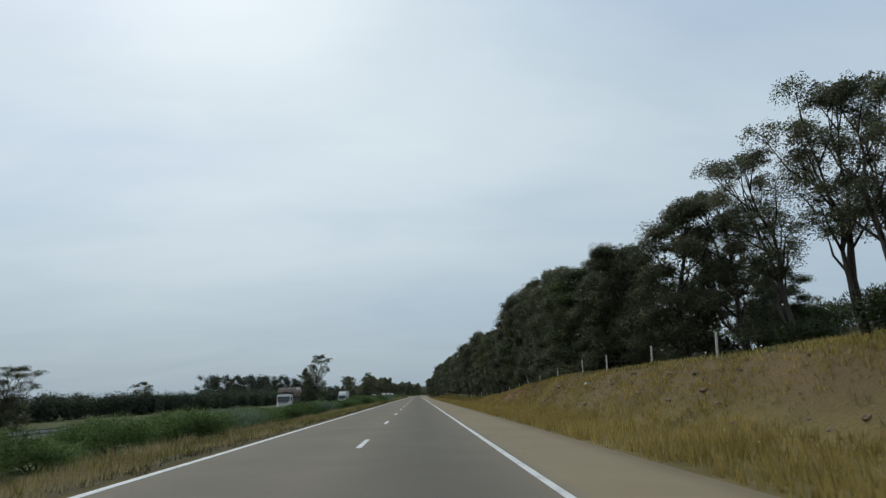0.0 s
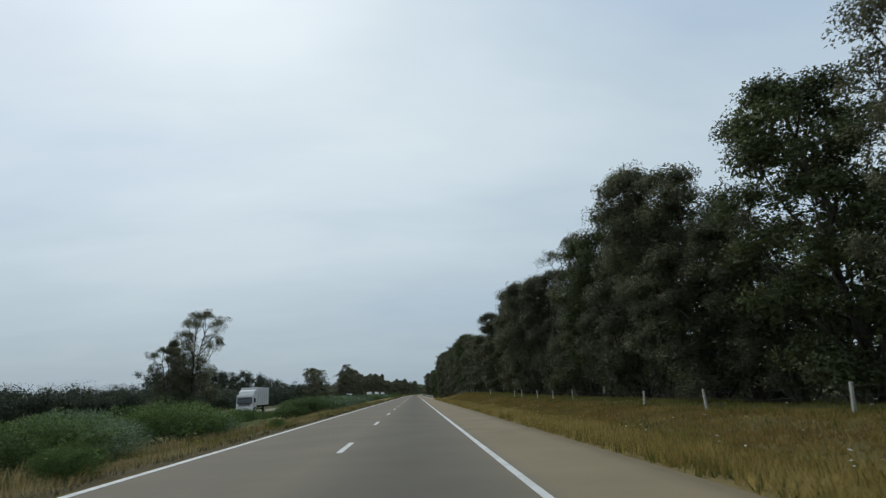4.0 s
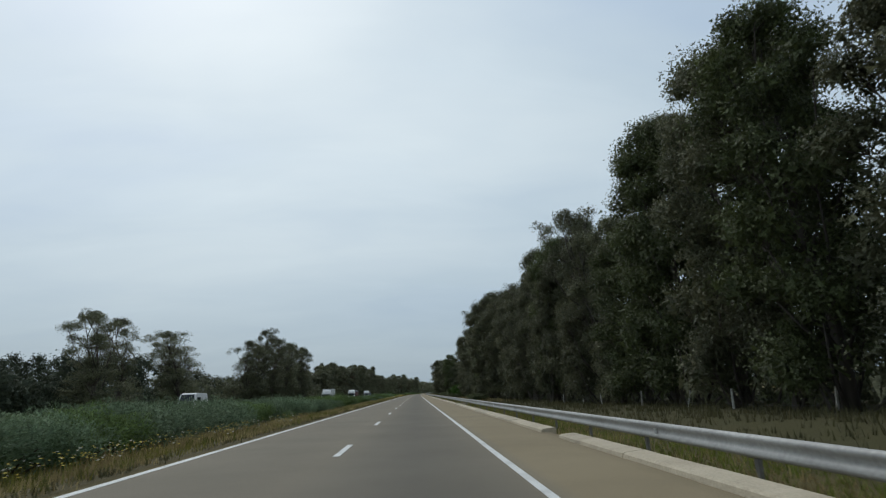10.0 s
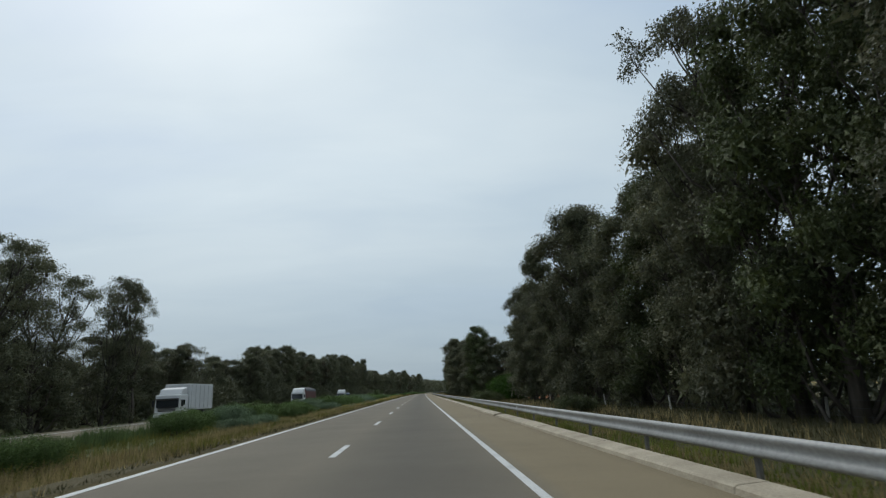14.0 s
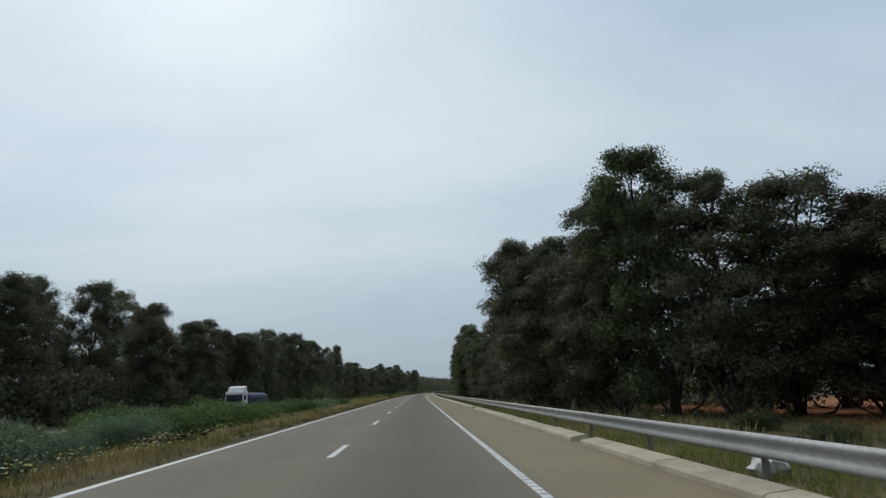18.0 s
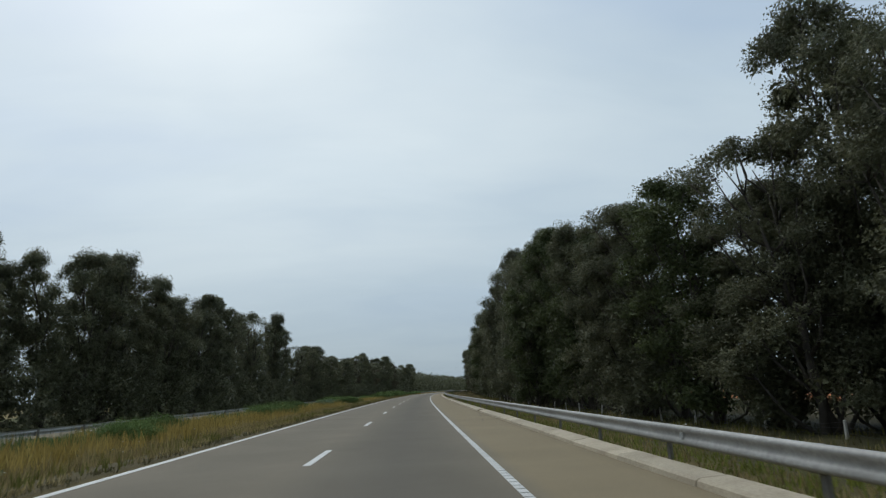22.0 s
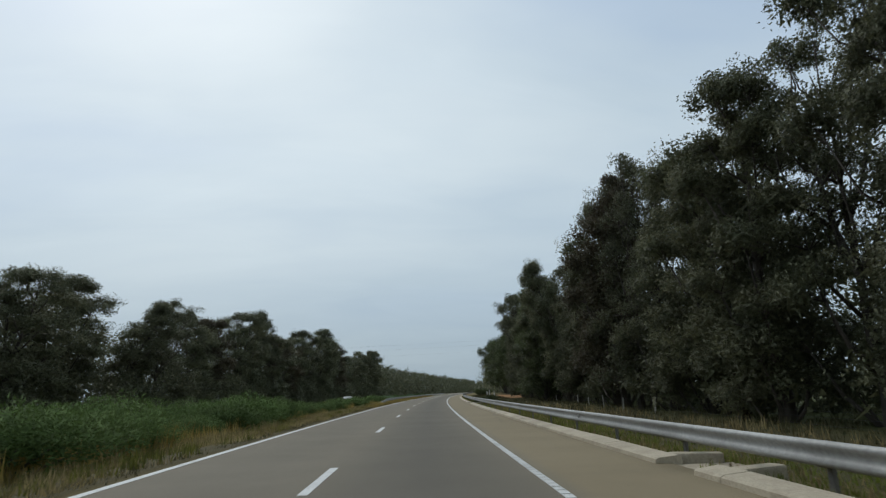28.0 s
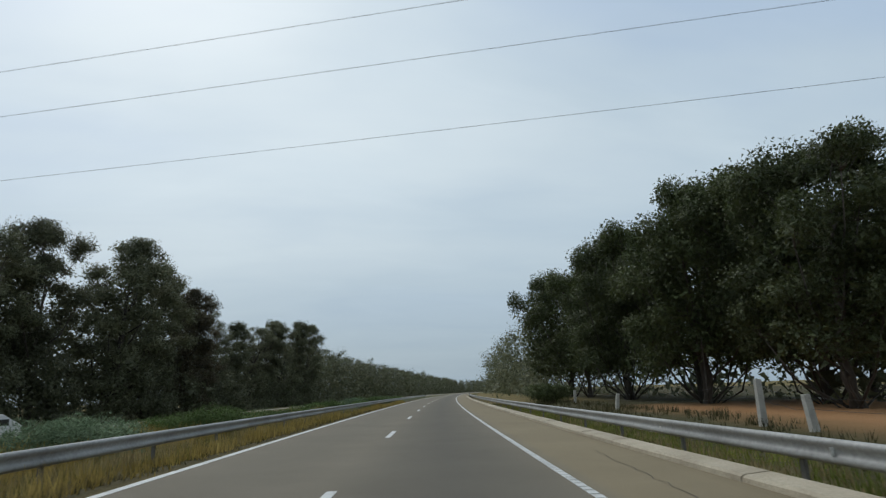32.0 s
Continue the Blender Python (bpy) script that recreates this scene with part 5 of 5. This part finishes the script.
def truck_cab(v, h, mat, deflector=True):
    """A flat-nosed cab, its front at y = 0."""
    bm = bmesh.new()
    box(bm, (0, 1.05, 0.75 + (h - 0.75) / 2), (2.46, 2.1, h - 0.75), 0.12)
    for q in bm.verts:
        if q.co.z > h * 0.62 and q.co.y < 0.5:
            q.co.y += 0.16 * (q.co.z - h * 0.62)
    part("cab", bm, mat, v)
    bm = bmesh.new()
    box(bm, (0, 0.02, h * 0.665), (2.16, 0.06, h * 0.29), 0.02, (0, 0.07, 0))
    part("windscreen", bm, M_GLASS, v, "dark windscreen")
    for x in (-1.235, 1.235):
        bm = bmesh.new()
        box(bm, (x, 0.8, h * 0.7), (0.03, 0.95, h * 0.2), 0.01)
        part("side_window", bm, M_GLASS, v, "dark side window")
        bm = bmesh.new()
        box(bm, (x * 1.14, 0.15, h * 0.68), (0.2, 0.14, 0.62), 0.05)
        box(bm, (x * 1.06, 0.2, h * 0.78), (0.22, 0.05, 0.05), 0.01)
        part("mirror", bm, M_BLACK, v)
        bm = bmesh.new()
        box(bm, (x * 0.78, -0.03, 0.85), (0.42, 0.08, 0.2), 0.04)
        part("headlight", bm, M_LAMP, v, "clear headlight")
    bm = bmesh.new()
    for k in range(4):
        box(bm, (0, -0.015, 1.05 + 0.13 * k), (1.7, 0.05, 0.07), 0.015)
    part("grille", bm, M_BLACK, v, "black slatted grille")
    bm = bmesh.new()
    box(bm, (0, 0.05, 0.58), (2.46, 0.36, 0.46), 0.08)
    part("bumper", bm, mat, v)
    bm = bmesh.new()
    box(bm, (0, -0.04, h * 0.84), (2.2, 0.26, 0.09), 0.03)
    part("sun_visor", bm, M_BLACK, v, "dark sun visor over the windscreen")
    if not deflector:
        return
    bm = bmesh.new()
    box(bm, (0, 1.3, h + 0.35), (2.2, 1.5, 0.72), 0.1)
    for q in bm.verts:
        if q.co.y < 1.0:
            q.co.z -= 0.35 * max(0, q.co.z - h - 0.2)
            q.co.y += 0.7 * max(0, q.co.z - h)
    part("roof_deflector", bm, mat, v, "white roof wind deflector")


def chassis(v, length, axles):
    bm = bmesh.new()
    for x in (-0.45, 0.45):
        box(bm, (x, length / 2, 0.9), (0.12, length - 0.4, 0.24), 0.01)
    for y in axles:
        box(bm, (0, y, 0.5), (2.0, 0.14, 0.14), 0.01)
    part("chassis", bm, M_BLACK, v)
    for y in axles:
        for x in (-1.05, 1.05):
            wheel(v, x, y)


def box_truck(s, off):
    v = tagged(new("box_truck"), "white box truck with a tall plain cargo body", "truck", "oncoming vehicles")
    truck_cab(v, 2.6, M_WHITE)
    chassis(v, 9.0, (1.2, 6.6))
    bm = bmesh.new()
    box(bm, (0, 5.7, 2.35), (2.5, 6.8, 2.6), 0.05)
    body = part("cargo_box", bm, M_PANEL, v, "white cargo box")
    for x in (-1.255, 1.255):
        for y in np.arange(2.8, 9.0, 1.2):
            bm = bmesh.new()
            box(bm, (x, float(y), 2.35), (0.02, 0.05, 2.5), 0.004)
            part("panel_seam", bm, M_RIM, body)
    bm = bmesh.new()
    box(bm, (0, 2.2, 3.05), (1.5, 0.25, 0.5), 0.06)
    part("cooling_unit", bm, M_BLACK, v, "dark cooling unit above the cab")
    return place_vehicle(v, s, off)


def tarp_truck(s, off, mat, top_mat, label, trailer=11.0, height=3.6, bulge=0.25, cab_h=2.9):
    v = tagged(new("articulated_truck"), label, "truck", "oncoming vehicles")
    truck_cab(v, cab_h, M_WHITE)
    chassis(v, trailer + 2.6, (1.2, 3.4, trailer - 0.6, trailer + 0.7, trailer + 2.0))
    r = np.random.default_rng(int(s))
    nx, ny = 14, 26
    verts, faces = [], []
    prof = [(-1.24, 1.2), (-1.26, 1.9), (-1.27, height - 0.55), (-1.2, height - 0.18), (-0.8, height), (0, height + bulge), (0.8, height), (1.2, height - 0.18), (1.27, height - 0.55), (1.26, 1.9), (1.24, 1.2)]
    for j in range(ny + 1):
        y = 2.5 + trailer * j / ny
        end = min(1.0, 6 * min(j, ny - j) / ny + 0.7)
        for x, z in prof:
            wob = 0.05 * noise.noise(Vector((y * 1.3, x * 2, z))) + 0.03 * math.cos(y * 5.2)
            verts.append((x * (1 + wob * 0.4), y, 1.2 + (z - 1.2) * (0.82 + 0.18 * end) + (wob * 1.6 if z > height - 0.3 else 0)))
    m = len(prof)
    for j in range(ny):
        faces += [(j * m + k, j * m + k + 1, (j + 1) * m + k + 1, (j + 1) * m + k) for k in range(m - 1)]
        faces.append((j * m + m - 1, j * m, (j + 1) * m, (j + 1) * m + m - 1))
    faces += [tuple(range(m - 1, -1, -1)), tuple(range(ny * m, ny * m + m))]
    me = mesh_of("trailer_cover", verts, faces, mat, True)
    me.materials.append(top_mat)
    for f in me.polygons:
        if f.center.z > height - 0.5:
            f.material_index = 1
    ob = new("trailer_cover", me)
    ob.parent = v
    bm = bmesh.new()
    box(bm, (0, 2.5 + trailer / 2, 1.12), (2.5, trailer, 0.16), 0.02)
    part("trailer_bed", bm, M_BLACK, v)
    return place_vehicle(v, s, off)


def small_van(s, off, label, length=5.2, height=2.3, nose=1.1, name="delivery_van"):
    v = tagged(new(name), label, "van" if height > 1.8 else "car", "oncoming vehicles")
    bm = bmesh.new()
    w = 0.95 if height > 1.8 else 0.88
    side = [(0.0, 0.4), (0.02, 0.8), (nose * 0.25, 0.98), (nose, 1.12), (nose + (0.75 if height > 1.8 else 0.9), height - 0.1), (nose + 1.2, height), (length - (0.15 if height > 1.8 else 1.3), height - 0.03), (length - 0.02, height * 0.6), (length, 0.75), (length - 0.03, 0.4)]
    rows = []
    for x in (-w, -w * 0.93, w * 0.93, w):
        inner = abs(x) < w
        rows.append([bm.verts.new((x * (1 - 0.1 * max(0, z - 1.0)), y, z + (0.03 if inner and z > 1 else 0))) for y, z in side])
    for a, b in zip(rows, rows[1:]):
        for k in range(len(side)):
            n = (k + 1) % len(side)
            bm.faces.new((a[k], a[n], b[n], b[k]))
    bm.faces.new(rows[0][::-1])
    bm.faces.new(rows[-1])
    bmesh.ops.recalc_face_normals(bm, faces=bm.faces)
    part("body", bm, M_WHITE, v)
    bm = bmesh.new()
    d = 0.75 if height > 1.8 else 0.9
    x = w * 0.8
    quad = [bm.verts.new(p) for p in ((-x, nose + 0.06, 1.17), (x, nose + 0.06, 1.17), (x * 0.92, nose + d - 0.06, height - 0.16), (-x * 0.92, nose + d - 0.06, height - 0.16))]
    for q in quad:
        q.co += Vector((0, -0.045, 0.045))
    f = bm.faces.new(quad)
    bmesh.ops.solidify(bm, geom=[f], thickness=0.03)
    part("windscreen", bm, M_GLASS, v, "dark windscreen")
    for sx in (-1, 1):
        bm = bmesh.new()
        box(bm, (sx * (w * (1 - 0.1 * (height * 0.72 - 1)) + 0.004), nose + 1.5, height * 0.74), (0.03, 1.1, height * 0.2), 0.01)
        part("side_window", bm, M_GLASS, v, "dark side window")
        bm = bmesh.new()
        box(bm, (sx * w * 0.72, 0.05, 0.78), (0.36, 0.14, 0.16), 0.04)
        part("headlight", bm, M_LAMP, v, "clear headlight")
        bm = bmesh.new()
        box(bm, (sx * (w + 0.12), nose + 0.5, 1.2), (0.2, 0.12, 0.18), 0.04)
        part("mirror", bm, M_BLACK, v)
        for y in (0.95, length - 1.0):
            wheel(v, sx * (w - 0.1), y, 0.33, 0.22)
    bm = bmesh.new()
    box(bm, (0, 0.0, 0.52), (w * 1.9, 0.2, 0.24), 0.05)
    part("bumper", bm, M_BLACK, v)
    return place_vehicle(v, s, off)


def load_truck(s, off):
    """A two-axle truck with a dark board body, heaped over its sides with flat sacks under a loose sheet."""
    v = tagged(new("loaded_truck"), "white truck heaped with pale sacks under a loose sheet", "truck", "oncoming vehicles")
    truck_cab(v, 2.55, M_WHITE, False)
    chassis(v, 9.2, (1.2, 6.9))
    r = np.random.default_rng(5)
    for sx in (-1, 1):
        for k in range(6):
            bm = bmesh.new()
            box(bm, (sx * 1.2, 5.8, 1.25 + 0.24 * k), (0.05, 6.8, 0.225), 0.01)
            part("side_board", bm, M_BOARD, v)
    for y in (2.42, 9.18):
        bm = bmesh.new()
        box(bm, (0, y, 1.85), (2.4, 0.06, 1.45), 0.01)
        part("end_board", bm, M_BOARD, v)
    bm = bmesh.new()
    box(bm, (0, 5.8, 1.1), (2.4, 6.8, 0.14), 0.02)
    part("load_bed", bm, M_BLACK, v)
    for layer in range(5):
        for y in np.arange(1.5 if layer > 1 else 2.7, 9.0, 0.72):
            for x in (-0.85, 0.0, 0.85):
                wid = 1.0 + 0.05 * layer if layer < 3 else 0.92
                bm = bmesh.new()
                box(bm, (x * wid + r.normal(0, 0.05), float(y) + r.normal(0, 0.05), 2.5 + 0.25 * layer + r.normal(0, 0.03) + 0.12 * math.sin(float(y) * 0.8)), (0.92 + r.normal(0, 0.04), 0.74, 0.25), 0.07)
                part("sack", bm, M_TARP_PINK, v, "pale filled sack")
    nx, ny = 18, 20
    verts = []
    for j in range(ny + 1):
        for i in range(nx + 1):
            u = i / nx * 2 - 1
            y = 4.6 + 4.6 * j / ny
            a = u * 1.75
            z = 3.78 + 0.12 * math.sin(y * 0.8) - max(0, abs(a) - 1.15) * (1.5 + 0.5 * math.sin(j * 0.45)) + 0.06 * noise.noise(Vector((a * 3, y * 1.4, 1.0)))
            verts.append((max(-1.42, min(1.42, a)) + 0.05 * noise.noise(Vector((a * 2, y * 2, 7.0))), y, z))
    faces = [(j * (nx + 1) + i, j * (nx + 1) + i + 1, (j + 1) * (nx + 1) + i + 1, (j + 1) * (nx + 1) + i) for j in range(ny) for i in range(nx)]
    ob = new("loose_sheet", mesh_of("loose_sheet", verts, faces, M_SHEET, True))
    ob.modifiers.new("thickness", "SOLIDIFY").thickness = 0.02
    ob.parent = v
    ob["label"] = "loose greyish-pink plastic sheet"
    return place_vehicle(v, s, off)


M_BOARD = material("dark_brown_boards", [(0.035, 0.024, 0.02), (0.065, 0.045, 0.038)], 0.8, 1.2, 14.0, 0.2, 0.01, individual=0.2)
M_SHEET = material("greyish_pink_sheet", [(0.20, 0.15, 0.14), (0.28, 0.22, 0.20)], 0.6, 0.9, 6.0, 0.5, 0.05)
load_truck(109.0, -22.8)
box_truck(192.5, -22.8)
small_van(325.0, -22.6, "white delivery van on the opposite carriageway", 5.4, 2.6)
box_truck(425.5, -22.8)
tarp_truck(487.0, -22.8, M_TARP_RED, M_TARP_GREY, "white articulated truck with a dark red tarpaulin trailer", 11.5, 3.5, 0.3, 2.9)
tarp_truck(551.5, -22.8, M_TARP_BLUE, M_TARP_BLUE, "white articulated truck with a low dark blue trailer", 10.5, 2.5, 0.1, 2.8)
small_van(867.0, -19.6, "white saloon car on the opposite carriageway", 4.3, 1.46, 1.25, "white_car")


# ---- power line over the road ----
def pylon(s, off, h):
    p = tagged(new("power_pole"), "plain concrete power pole carrying three wires", "pole", "power poles")
    z = ground_z(s, off)
    bm = bmesh.new()
    drum(bm, (0, 0, h / 2 - 0.3), 0.19, h + 0.6, "Z", 12, 0.11)
    part("mast", bm, M_POST, p)
    bm = bmesh.new()
    box(bm, (0, 0, h - 1.0), (0.12, 0.12, 2.4), 0.01)
    part("cross_arm", bm, M_RUST, p)
    p.matrix_world = Matrix.Translation(road(s, off, z))


line = tagged(new("power_line"), "three thin overhead wires crossing the road", "power line")
for sl, zl, gap in ((854.9, 11.0, 0.0), (856.0, 10.2, 0.0), (858.3, 9.1, 0.0)):
    pts = []
    for u in np.linspace(-1, 1, 25):
        off = u * 66
        pts.append(road(sl - 0.213 * off, off, zl + 0.9 * u * u))
    vv, ff = tube(pts, [0.006] * len(pts), 4)
    ob = new("wire", mesh_of("wire", vv, ff, M_WIRE))
    ob.parent = line
pylon(856.4 - 0.213 * 66, 66, 12.2)
pylon(856.4 + 0.213 * 66, -66, 13.2)


# ---- small buildings behind the trees ----
def cottage(s, off, w, d, h, turn, label):
    c = tagged(new("small_house"), label, "house", "small houses")
    bm = bmesh.new()
    box(bm, (0, 0, h / 2 - 0.2), (w, d, h + 0.4), 0.03)
    wall = part("wall", bm, M_PLASTER, c)
    bm = bmesh.new()
    box(bm, (0, 0, h + 0.12), (w + 0.5, d + 0.5, 0.22), 0.03)
    part("roof", bm, M_TILE, c)
    for x in (-w * 0.28, w * 0.28):
        bm = bmesh.new()
        box(bm, (x, -d / 2, h * 0.55), (0.9, 0.08, 0.9), 0.02)
        part("window", bm, M_GLASS, c, "dark small window")
    bm = bmesh.new()
    box(bm, (0, -d / 2, 0.95), (0.9, 0.1, 1.9), 0.02)
    part("door", bm, M_RUST, c)
    c.matrix_world = Matrix.Translation(road(s, off, ground_z(s, off))) @ Matrix.Rotation(turn, 4, "Z")


cottage(268, 52, 9, 6, 2.8, 0.6, "low pale plastered house behind the trees")
cottage(282, 58, 7, 5, 3.0, 0.3, "low pale plastered house behind the trees")


def litter(s, off, k):
    r = np.random.default_rng(int(s))
    v = ICO_V * np.array((0.24, 0.2, 0.16)) * k * r.uniform(0.6, 1.3, (len(ICO_V), 1))
    ob = tagged(new("plastic_bag", mesh_of("plastic_bag", v, ICO_F, M_LITTER)), "crumpled white plastic bag in the grass", "litter")
    ob.location = road(s, off, ground_z(s, off) + 0.12 * k)


litter(478.8, 7.1, 1.2)
litter(34, 11.6, 0.7)
